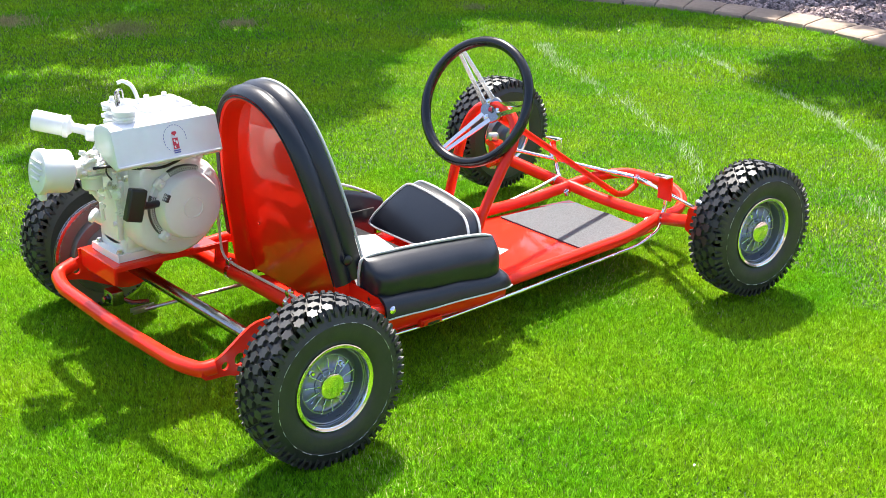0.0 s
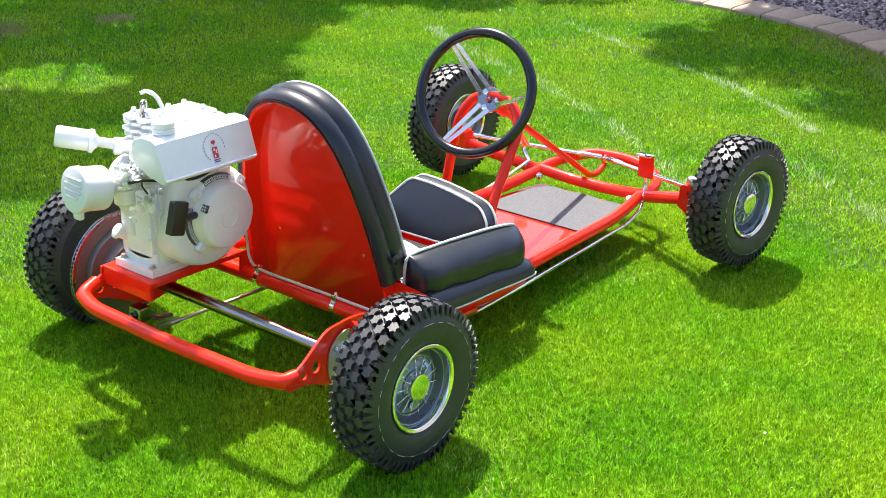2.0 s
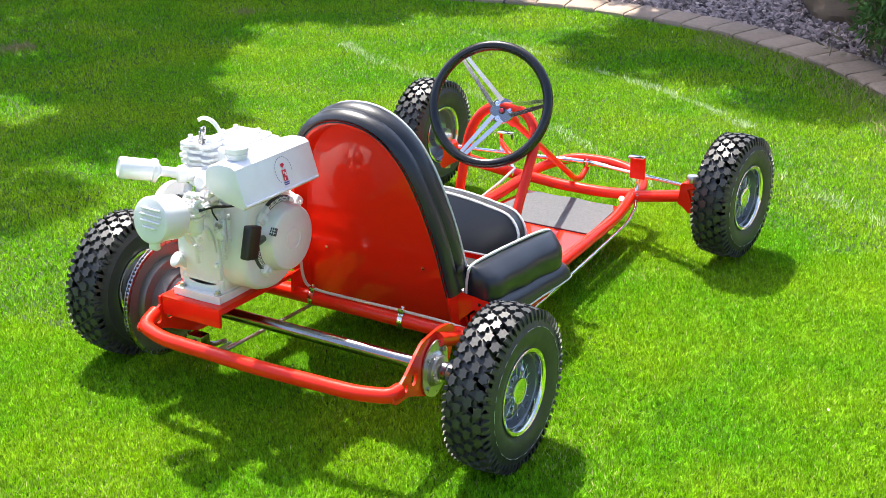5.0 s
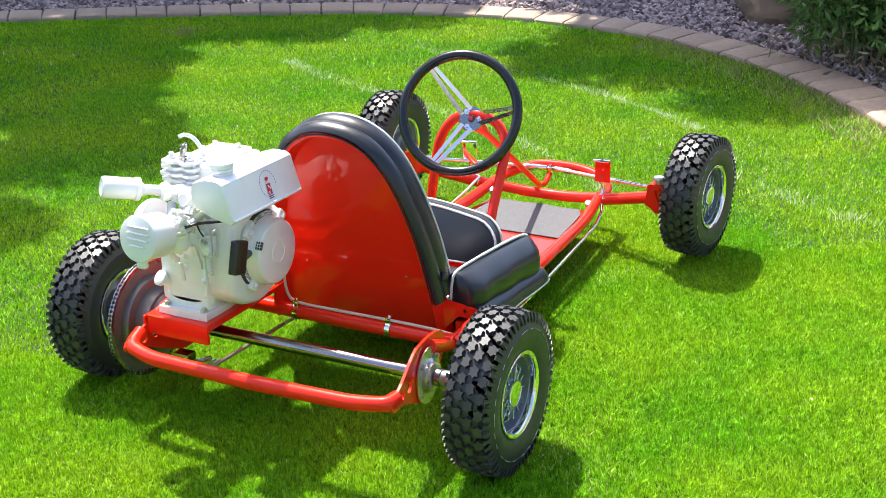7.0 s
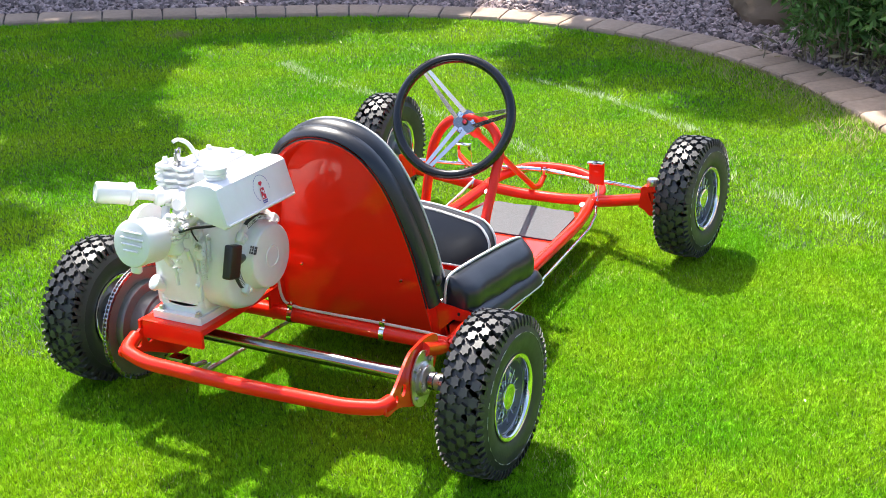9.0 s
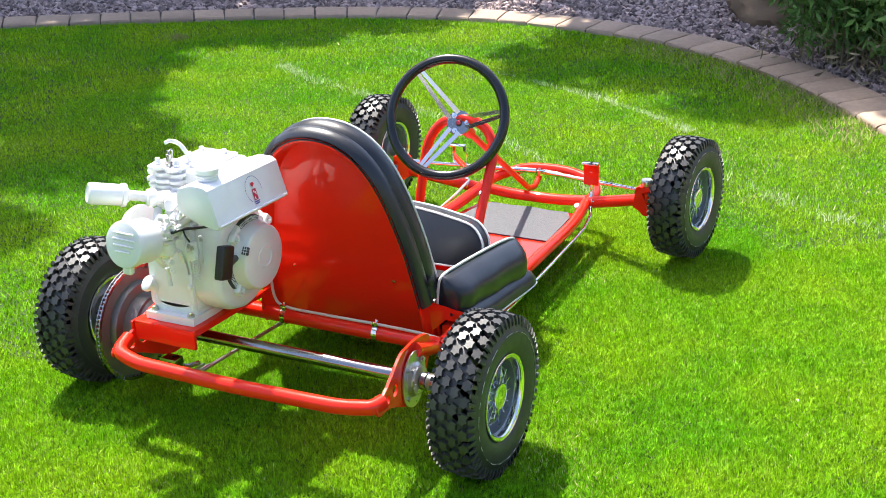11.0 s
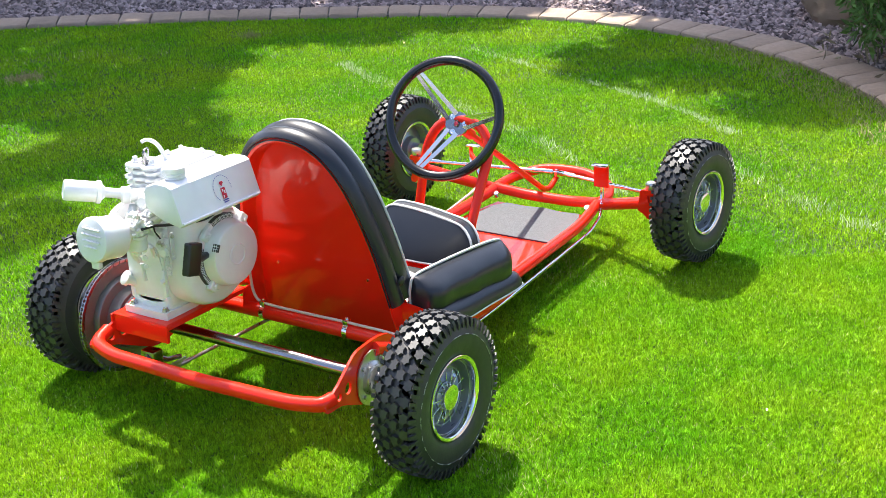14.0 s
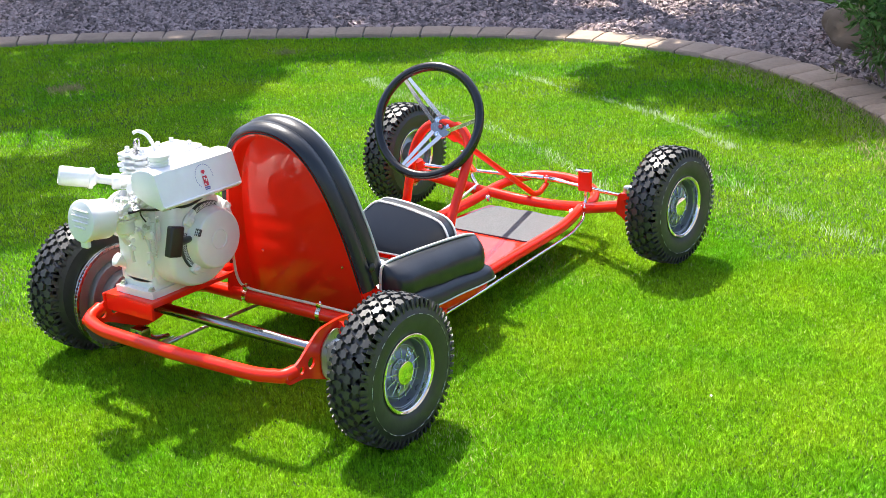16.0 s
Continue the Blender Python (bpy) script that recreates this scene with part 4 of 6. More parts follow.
for a, wd in ((152, 0.017),):
    # dark block stands in for the shaded opening behind the grid
    win = bmesh.new()
    m = Matrix.Translation((0.049, 0.0915, 0.339)) @ Matrix.Rotation(-radians(a), 4, 'Y') @ Matrix.Rotation(radians(-14), 4, 'Z')
    box_into(win, (0.066, -0.0068, -wd / 2), (0.0742, 0.0068, wd / 2), 0.001, 1, m)
    w_ob = eng("screen_window", win, MESH_DARK, "dark block for the shade in the starter cover's window", smooth=False)
    grd = bmesh.new()
    n_b = int(wd / 0.005)
    for q in range(1, n_b):
        z = -wd / 2 + wd * q / n_b
        box_into(grd, (0.0735, -0.0068, z - 0.0005), (0.0747, 0.0068, z + 0.0005), 0, 1, m)
    for y in (-0.0025, 0.0025):
        box_into(grd, (0.0735, y - 0.0005, -wd / 2), (0.0747, y + 0.0005, wd / 2), 0, 1, m)
    eng("window_grid", grd, ENGINE_WHITE, smooth=False)
eng("clutch_cover", lathe([(0, 0.03), (0.036, 0.03), (0.05, 0.026), (0.057, 0.016), (0.059, 0.0), (0.0, 0.0)], (0.055, 0.398, 0.348), (0, 1, 0), 36), None, "domed white clutch cover")
grip = bmesh.new()
box_into(grip, (-0.019, -0.010, -0.035), (0.019, 0.010, 0.035), 0.005, 3, Matrix.Translation((-0.083, 0.076, 0.370)) @ Matrix.Rotation(radians(15), 4, "Y"))
tube_into(grip, [(-0.076, 0.076, 0.368), (-0.05, 0.084, 0.360), (-0.022, 0.094, 0.356)], [0.009, 0.0085, 0.0075], seg=12)
eng("starter_handle", grip, BLACK, "black pull-cord handle")
# fuel tank
section = [(0.044, 0.463), (0.052, 0.456), (0.10, 0.466), (0.136, 0.482), (0.144, 0.492), (0.145, 0.522), (0.137, 0.534), (0.110, 0.543), (0.080, 0.5425), (0.068, 0.536)]
tank = bmesh.new()
rings = []
for x, g in ((-0.131, 0.93), (-0.1298, 0.98), (-0.127, 1.0), (0.1085, 1.0), (0.1118, 0.98), (0.113, 0.93)):
    rings.append([tank.verts.new((x, 0.102 + (u - 0.102) * g, 0.502 + (v - 0.502) * g)) for u, v in section])
for a, b in zip(rings, rings[1:]):
    for i in range(len(a)):
        tank.faces.new((a[i], a[(i + 1) % len(a)], b[(i + 1) % len(a)], b[i]))
tank.faces.new(rings[0])
tank.faces.new(rings[-1])
eng("fuel_tank", tank, None, "boxy white painted fuel tank")
eng("tank_seam", tube([(-0.13, 0.0425, 0.4655), (0.104, 0.0425, 0.4655)], 0.0028, seg=8))
neck = lathe([(0.0, 0), (0.0205, 0), (0.0205, 0.006), (0.0228, 0.007), (0.0228, 0.010), (0.0212, 0.0108), (0.0212, 0.0128), (0.0236, 0.0136), (0.0236, 0.0168), (0.0215, 0.0176), (0.0215, 0.0196), (0.0240, 0.0204), (0.0240, 0.0285), (0.0222, 0.0305), (0.013, 0.0315), (0, 0.0315)], (-0.081, 0.102, 0.538), (0, 0, 1), 28)
cap = eng("fuel_cap", neck, None, "white screw fuel cap")
# thin black discs painted on for the dark of two vent holes
for dx, dy in ((-0.011, -0.008), (0.012, 0.004)):
    vent = lathe([(0, 0), (0.0028, 0), (0.0028, 0.0006), (0, 0.0006)], (-0.081 + dx, 0.102 + dy, 0.5686), (0, 0, 1), 10)
    part("cap_vent", vent, BLACK, cap)
# decal on the tank's side: rings and blocks, unreadable lettering as bars
side_n = (V(0, 0.068 - 0.044, 0.536 - 0.463)).normalized()
DEC = V(0.006, 0.0555, 0.4995)


def decal(u, v, w=0.0):
    return DEC + V(u, 0, 0) + side_n * v + V(0, -side_n.z, side_n.y) * (0.0012 + w)


ringd = bmesh.new()
for k in range(26):
    if 16 < k < 25:
        continue
    a0, a1 = 2 * math.pi * (k + 0.15) / 26, 2 * math.pi * (k + 0.8) / 26
    q = [ringd.verts.new(decal(0.0265 * r * math.cos(a), 0.0285 * r * math.sin(a) + 0.003)) for a, r in ((a0, 0.95), (a1, 0.95), (a1, 1.0), (a0, 1.0))]
    ringd.faces.new(q)
for v0, u1 in ((-0.0235, 0.0085), (-0.0275, 0.0075)):
    q = [ringd.verts.new(decal(u, v)) for u, v in ((-u1, v0), (u1, v0), (u1, v0 + 0.0025), (-u1, v0 + 0.0025))]
    ringd.faces.new(q)
eng("decal_ring", ringd, DECAL_BLUE, "ring of small blue marks", smooth=False)
logo = bmesh.new()
for poly in ([(-0.0065, -0.019), (0.0065, -0.019), (0.0065, 0.004), (-0.0065, 0.004)], [(0, 0.008), (0.0062, 0.0135), (0.004, 0.0175), (-0.004, 0.0175), (-0.0062, 0.0135)]):
    logo.faces.new([logo.verts.new(decal(u, v, 0.0001)) for u, v in poly])
eng("decal_logo", logo, DECAL_RED, "red decal blocks", smooth=False)
light_bits = bmesh.new()
for u0, v0, u1, v1 in ((-0.0045, -0.017, -0.001, -0.012), (0.001, -0.009, 0.0045, -0.002), (-0.004, -0.004, 0.0, 0.001)):
    light_bits.faces.new([light_bits.verts.new(decal(u, v, 0.0004)) for u, v in ((u0, v0), (u1, v0), (u1, v1), (u0, v1))])
eng("decal_marks", light_bits, PAPER, smooth=False)
# cylinder, head and fins
cyl = box((-0.02, 0.150, 0.41), (0.128, 0.268, 0.532), 0.012, 3)
box_into(cyl, (0.0, 0.165, 0.528), (0.115, 0.26, 0.541), 0.008, 3)
eng("cylinder_shroud", cyl)
for k in range(6):
    out_ = 0.004 * (k % 2)
    lobes = [(-0.043 + out_, 0.212), (-0.046 + out_, 0.226), (-0.038 + out_, 0.236), (-0.046 + out_, 0.247), (-0.046 + out_, 0.262), (-0.037 + out_, 0.271), (-0.043 + out_, 0.282), (-0.036 + out_, 0.294), (0.0, 0.297), (0.03, 0.292), (0.03, 0.208), (-0.02, 0.204)]
    fin = prism(smooth2(lobes, 3), [], lambda u, v, w, k=k: V(u, v, 0.452 + 0.0135 * k + w), 0.0062)
    eng("cooling_fin", fin, smooth=False)
eng("cylinder_head", box((-0.028, 0.215, 0.44), (0.02, 0.282, 0.531), 0.005))
head_cap = prism(smooth2([(-0.043, 0.214), (-0.046, 0.232), (-0.036, 0.248), (-0.045, 0.266), (-0.040, 0.287), (-0.012, 0.292), (0.02, 0.287), (0.03, 0.26), (0.03, 0.215), (0.0, 0.208)], 3), [], lambda u, v, w: V(u, v, 0.5315 + w), 0.006)
eng("head_plate", head_cap, smooth=False)
for x, y in ((0.088, 0.243), (0.045, 0.243), (0.09, 0.185), (-0.02, 0.225), (-0.02, 0.275)):
    b = bmesh.new()
    lathe_into(b, cyl_profile(0.0085, 0.004, 0.001), (x, y, 0.5375), (0, 0, 1), 12)
    bolt_into(b, (x, y, 0.5405), (0, 0, 1), 0.006, 0.009)
    eng("head_bolt", b)
lead = tube(catmull([(-0.015, 0.256, 0.583), (-0.003, 0.250, 0.586), (0.008, 0.236, 0.577), (0.012, 0.222, 0.556), (0.014, 0.215, 0.532)], 6), [0.0038] * 8 + [0.0045] * 17, seg=10)
eng("spark_lead", lead, None, "curved white spark plug lead")
plug = lathe([(0, 0), (0.009, 0), (0.009, 0.012), (0.0055, 0.014), (0.0055, 0.03), (0.003, 0.031), (0.003, 0.038), (0, 0.038)], (-0.02, 0.246, 0.532), (0, 0, 1), 12)
eng("spark_plug", plug, STEEL)
clip = tube(bend([(-0.03, 0.235, 0.535), (-0.034, 0.235, 0.57), (-0.012, 0.24, 0.574), (-0.006, 0.25, 0.545)], 0.01), 0.0022, seg=6)
eng("plug_clip", clip, STEEL)
# exhaust muffler
m_dir = V(-0.062, 0.046, 0.017).normalized()
m_at = V(-0.113, 0.279, 0.496)
eng("muffler", lathe([(0, 0), (0.012, 0), (0.0185, 0.007), (0.0235, 0.008), (0.0245, 0.010), (0.0245, 0.017), (0.0220, 0.019), (0.0225, 0.078), (0.0210, 0.084), (0.0175, 0.0855), (0.0165, 0.084), (0, 0.084)], m_at, m_dir, 28), None, "white painted cylindrical muffler")
eng("exhaust_pipe", tube([V(-0.03, 0.225, 0.478), V(-0.085, 0.235, 0.488), m_at - m_dir * 0.02, m_at + m_dir * 0.004], [0.0145, 0.0125, 0.0105, 0.0105], seg=14))
eng("exhaust_flange", lathe(cyl_profile(0.0185, 0.02, 0.003), (-0.082, 0.236, 0.488), (-0.75, 0.6, 0.1), 12))
port = bmesh.new()
lathe_into(port, [(0, -0.03), (0.026, -0.03), (0.026, 0.0), (0.023, 0.010), (0.017, 0.020), (0.012, 0.026), (0, 0.026)], (-0.060, 0.205, 0.470), (-0.9, -0.1, 0.2), 24)
tube_into(port, [(-0.062, 0.196, 0.458), (-0.092, 0.188, 0.456)], 0.007, seg=12)
box_into(port, (-0.075, 0.170, 0.450), (-0.035, 0.225, 0.458), 0.003)
eng("exhaust_port", port, None, "white painted cast exhaust port")
# air cleaner and carburettor
air = lathe([(0, 0.012), (0.024, 0.012), (0.040, 0.013), (0.0437, 0.0145), (0.045, 0.018), (0.045, 0.064), (0.0475, 0.065), (0.0475, 0.076), (0.0462, 0.0795), (0.0425, 0.0815), (0.0, 0.083)], (-0.156, 0.196, 0.428), (-0.985, 0.06, 0.16), 40)
eng("air_cleaner", air, None, "white drum air cleaner")
grille = bmesh.new()
gm = Matrix.Translation((-0.2385, 0.2010, 0.4413)) @ V(-0.985, 0.06, 0.16).to_track_quat('Z', 'Y').to_matrix().to_4x4()
for k, wdt in enumerate((0.022, 0.031, 0.034, 0.03)):
    box_into(grille, (-wdt * 0.7, -0.016 + k * 0.0125, -0.001), (wdt, -0.0115 + k * 0.0125, 0.0035), 0.0012, 1, gm)
eng("intake_louvres", grille, None, "raised louvre slats")
tab = box((-0.236, 0.188, 0.378), (-0.222, 0.210, 0.400), 0.005, 3)
eng("cleaner_tab", tab)
carb = bmesh.new()
tube_into(carb, [(-0.05, 0.205, 0.425), (-0.10, 0.2, 0.428), (-0.16, 0.196, 0.43)], [0.02, 0.017, 0.02], seg=16)
box_into(carb, (-0.135, 0.176, 0.415), (-0.092, 0.222, 0.448), 0.007, 3)
lathe_into(carb, [(0, 0), (0.018, 0), (0.022, 0.004), (0.022, 0.026), (0.0245, 0.028), (0.0245, 0.034), (0.0, 0.034)], (-0.118, 0.196, 0.382), (0, 0, 1), 24)
tube_into(carb, [(-0.118, 0.196, 0.385), (-0.118, 0.196, 0.372)], 0.008, seg=10)
for p, ax in (((-0.11, 0.178, 0.436), (0, -1, 0.3)), ((-0.125, 0.18, 0.424), (0, -1, 0)), ((-0.10, 0.205, 0.447), (0, 0, 1)), ((-0.127, 0.19, 0.447), (0, 0, 1)), ((-0.09, 0.18, 0.455), (-0.4, -1, 0.2))):
    bolt_into(carb, p, ax, 0.0055, 0.011)
tube_into(carb, catmull([(-0.095, 0.175, 0.455), (-0.075, 0.165, 0.478), (-0.055, 0.16, 0.47)], 5), 0.005, seg=8)
for p, q, r_ in (((-0.10, 0.225, 0.44), (-0.075, 0.24, 0.46), 0.009), ((-0.14, 0.18, 0.444), (-0.115, 0.172, 0.452), 0.0045), ((-0.085, 0.178, 0.44), (-0.06, 0.165, 0.452), 0.008), ((-0.13, 0.205, 0.45), (-0.105, 0.21, 0.458), 0.006), ((-0.06, 0.20, 0.452), (-0.055, 0.205, 0.49), 0.013)):
    tube_into(carb, [p, q], r_, seg=10)
box_into(carb, (-0.092, 0.17, 0.452), (-0.06, 0.20, 0.458), 0.002)
eng("carburettor", carb, None, "white painted carburettor")
links_bm = bmesh.new()
tube_into(links_bm, catmull([(-0.088, 0.172, 0.42), (-0.084, 0.165, 0.37), (-0.075, 0.165, 0.30)], 5), 0.0042, seg=8, flat=0.5)
box_into(links_bm, (-0.078, 0.150, 0.33), (-0.068, 0.164, 0.40), 0.003)
box_into(links_bm, (-0.086, 0.160, 0.268), (-0.076, 0.170, 0.330), 0.003)
bolt_into(links_bm, (-0.079, 0.157, 0.385), (-1, -0.3, 0), 0.006, 0.01)
bolt_into(links_bm, (-0.086, 0.165, 0.305), (-1, -0.3, 0), 0.005, 0.008)
for z in (0.335, 0.355, 0.372):
    lathe_into(links_bm, cyl_profile(0.0055, 0.012, 0.001), (-0.092, 0.205, z), (-0.6, -0.7, 0.2), 10)
tube_into(links_bm, catmull([(-0.09, 0.24, 0.405), (-0.10, 0.235, 0.37), (-0.085, 0.23, 0.34)], 4), 0.007, seg=8)
for p, q in (((-0.083, 0.163, 0.395), (-0.083, 0.163, 0.415)), ((-0.088, 0.178, 0.36), (-0.098, 0.176, 0.385)), ((-0.09, 0.214, 0.30), (-0.092, 0.216, 0.34))):
    tube_into(links_bm, [p, q], 0.0048, seg=8)
lathe_into(links_bm, [(0.0, 0), (0.010, 0), (0.012, 0.006), (0.007, 0.010), (0, 0.010)], (-0.079, 0.157, 0.372), (-1, -0.4, 0), 12)
coil = []
c0, c1 = V(-0.083, 0.150, 0.374), V(-0.079, 0.150, 0.318)
for q in range(15 * 8 + 1):
    a = 2 * math.pi * q / 8
    coil.append(c0.lerp(c1, q / 120) + V(math.cos(a), math.sin(a), 0) * 0.0042)
eng("governor_spring", tube(coil, 0.0010, seg=5), ENGINE_WHITE, "paint-splashed coil spring")
strip = prism([(-0.070, 0.352), (-0.060, 0.352), (-0.060, 0.412), (-0.070, 0.412)], [circle2(-0.065, 0.358, 0.002, 8), circle2(-0.065, 0.366, 0.002, 8)], lambda u, v, w: V(u, 0.146 + w, v), 0.002)
eng("bracket_strip", strip, None, smooth=False)
bell = prism(smooth2([(-0.108, 0.398), (-0.098, 0.408), (-0.086, 0.400), (-0.074, 0.392), (-0.071, 0.382), (-0.080, 0.374), (-0.090, 0.384), (-0.102, 0.388)], 3), [circle2(-0.080, 0.384, 0.003, 10)], lambda u, v, w: V(u, 0.151 + w, v), 0.0025)
eng("governor_lever", bell, None, smooth=False)
for p in ((-0.100, 0.150, 0.400), (-0.091, 0.150, 0.393), (-0.066, 0.145, 0.404)):
    bb = bmesh.new()
    bolt_into(bb, p, (0, -1, 0), 0.0035, 0.004)
    eng("lever_screw", bb, PLATED)
rb = random.Random(12)
for q in range(30):
    bits = bmesh.new()
    p = V(rb.uniform(-0.150, -0.066), rb.uniform(0.162, 0.2), rb.uniform(0.405, 0.470))
    d = V(rb.uniform(-1, 1), rb.uniform(-1, 0.3), rb.uniform(-0.3, 1)).normalized()
    if q % 2:
        bolt_into(bits, p, d, rb.uniform(0.003, 0.005), rb.uniform(0.006, 0.012))
    else:
        tube_into(bits, [p, p + d * rb.uniform(0.008, 0.02)], rb.uniform(0.0025, 0.006), seg=8)
    eng("carburettor_screw" if q % 2 else "carburettor_stub", bits)
eng("governor_linkage", links_bm, None, "painted governor levers and springs")
eng("ignition_wire", tube(catmull([(-0.125, 0.172, 0.433), (-0.10, 0.158, 0.436), (-0.06, 0.148, 0.428), (-0.01, 0.110, 0.428), (0.03, 0.103, 0.436), (0.06, 0.106, 0.448)], 7), 0.0032, seg=8), BLACK, "black ignition wire")
eng("stop_wire", tube(catmull([(-0.10, 0.160, 0.435), (-0.105, 0.152, 0.425), (-0.095, 0.150, 0.408)], 4), 0.0018, seg=6), BLACK)
eng("tank_strap", box((0.02, 0.107, 0.425), (0.055, 0.116, 0.462), 0.003))
eng("clutch", lathe(cyl_profile(0.034, 0.03, 0.003), (0.055, 0.30, 0.345), (0, 1, 0), 28), STEEL)
eng("crank_sprocket", lathe(cyl_profile(0.025, 0.075, 0.002), (0.055, 0.325, 0.345), (0, 1, 0), 24), STEEL)

# --- floor
part("floor_pan", prism([(0.29, -0.205), (0.65, -0.197), (1.15, -0.172), (1.275, -0.156), (1.275, 0.156), (1.15, 0.172), (0.65, 0.197), (0.29, 0.205)], [], lambda u, v, w: V(u, v, 0.076 + w), 0.004), RED, kart, "glossy red sheet floor pan", smooth=False)
mat_out = [(1.022, -0.158), (1.15, -0.148), (1.225, -0.140), (1.268, -0.118), (1.262, -0.06), (1.272, 0.0), (1.262, 0.06), (1.268, 0.118), (1.225, 0.142), (1.15, 0.150), (1.022, 0.160)]
part("floor_mat", prism(mat_out, [], lambda u, v, w: V(u, v, 0.0805 + w), 0.004), MAT_GRIT, kart, "grey gritty anti-slip floor mat", smooth=False)
part("warning_card", prism([(0.80, -0.055), (0.875, -0.032), (0.85, 0.03), (0.76, 0.02)], [], lambda u, v, w: V(u, v, 0.0805 + w), 0.001), PAPER, kart, "white card on the floor", smooth=False)

# control rod along the right rail
part("control_rod", tube(bend([(1.268, -0.186, 0.112), (1.245, -0.196, 0.096), (1.165, -0.208, 0.079), (0.9, -0.230, 0.078), (0.66, -0.250, 0.078), (0.45, -0.264, 0.080), (0.31, -0.266, 0.084)], 0.03), 0.0046, seg=10), CHROME, kart, "bright control rod beside the rail")

# --- seat back: a moulded shell with a padded roll round its edge
LEAN = radians(11.5)
SEAT0 = V(0.238, 0.0, 0.112)
SEAT_UP = V(-math.sin(LEAN), 0, math.cos(LEAN))
SEAT_FWD = V(math.cos(LEAN), 0, math.sin(LEAN))


def seat(u, v, w=0.0):
    """u across, v up the back, w forward from the shell's rear face."""
    return SEAT0 + V(0, u, 0) + SEAT_UP * v + SEAT_FWD * w


def arch(grow=0.0, low=0.0):
    """Outline of the back rest from its right foot over the top to its left foot."""
    half = [(0.213, 0.095), (0.205, 0.16), (0.195, 0.23), (0.180, 0.30), (0.160, 0.37), (0.134, 0.43), (0.098, 0.478), (0.052, 0.507), (0.0, 0.516)]
    half = [(u, 0.095 + (v - 0.095) * 0.922) for u, v in half]
    pts = [(-u - grow, v + (grow if i > 5 else grow * 0.4)) for i, (u, v) in enumerate(half)] + [(u + grow, v + (grow if 8 - i > 5 else grow * 0.4)) for i, (u, v) in reversed(list(enumerate(half[:-1])))]
    if low:
        pts = [(pts[0][0] - 0.012, low)] + pts + [(pts[-1][0] + 0.012, low)]
    return [(p.x, p.y) for p in catmull([(a, b, 0) for a, b in pts], 5)]


shell_bm = bmesh.new()
out = arch(-0.006, -0.02)
levels = [(1.0, 0.040), (1.0, 0.000), (0.985, -0.003), (0.962, 0.000), (0.945, 0.012), (0.935, 0.030), (0.915, 0.037), (0.85, 0.038)]
rings = []
for g, w in levels:
    rings.append([shell_bm.verts.new(seat(u * g, 0.02 + (v - 0.02) * (1 - (1 - g) * 0.62), w)) for u, v in out])
for a, b in zip(rings, rings[1:]):
    for i in range(len(a) - 1):
        shell_bm.faces.new((a[i], a[i + 1], b[i + 1], b[i]))
last = rings[-1]
n_half = len(last) // 2
for i in range(n_half - 1):
    j = len(last) - 1 - i
    shell_bm.faces.new((last[i], last[i + 1], last[j - 1], last[j]))
if len(last) % 2:
    shell_bm.faces.new((last[n_half - 1], last[n_half], last[n_half + 1]))
shell_part = part("seat_shell", shell_bm, RED, kart, "glossy red moulded seat shell")
foot = bmesh.new()
prism_into(foot, [(-0.226, -0.02), (-0.216, 0.085), (-0.2, 0.12), (0.2, 0.12), (0.216, 0.085), (0.226, -0.02)], [], lambda u, v, w: seat(u, v, 0.040 + w), 0.004)
part("seat_foot", foot, RED, kart, smooth=False)
for s in (-1, 1):
    # folded gusset from the shell's foot out to the skirt
    g0, g1 = V(0.252, s * 0.208, 0.0), V(0.280, s * 0.287, 0.0)
    gus = prism([(0.0, 0.207), (1.0, 0.181), (1.0, 0.154), (0.45, 0.165), (0.12, 0.160 if s > 0 else 0.140), (0.0, 0.160 if s > 0 else 0.11)], [], lambda u, v, w: g0.lerp(g1, u) + V(w, 0, v), 0.003)
    part("seat_gusset", gus, RED, kart, "red folded seat gusset", smooth=False)
    # no hole is cut: a black disc stands in for the drain hole's dark
    hole = lathe([(0, 0), (0.0042, 0), (0.0042, 0.0006), (0, 0.0006)], g0.lerp(g1, 0.6) + V(-0.0003, 0, 0.178), (-1, 0, 0), 12)
    part("gusset_hole", hole, BLACK, kart)


def roll(section, name, label):
    """Sweeps a section (offset outwards, forward) round the arch."""
    bm = bmesh.new()
    path = arch(0.0)
    k = len(path)
    rr = []
    for i, (u, v) in enumerate(path):
        a, b = path[max(i - 1, 0)], path[min(i + 1, k - 1)]
        t = V(b[0] - a[0], b[1] - a[1], 0).normalized()
        nrm = V(-t.y, t.x, 0)
        pinch = 1.0
        rr.append([bm.verts.new(seat(u + nrm.x * o * pinch, v + nrm.y * o * pinch, w)) for o, w in section])
    for a, b in zip(rr, rr[1:]):
        for j in range(len(section)):
            q = (j + 1) % len(section)
            bm.faces.new((a[j], a[q], b[q], b[j]))
    bm.faces.new(rr[0])
    bm.faces.new(rr[-1][::-1])
    return part(name, bm, VINYL, kart, label)


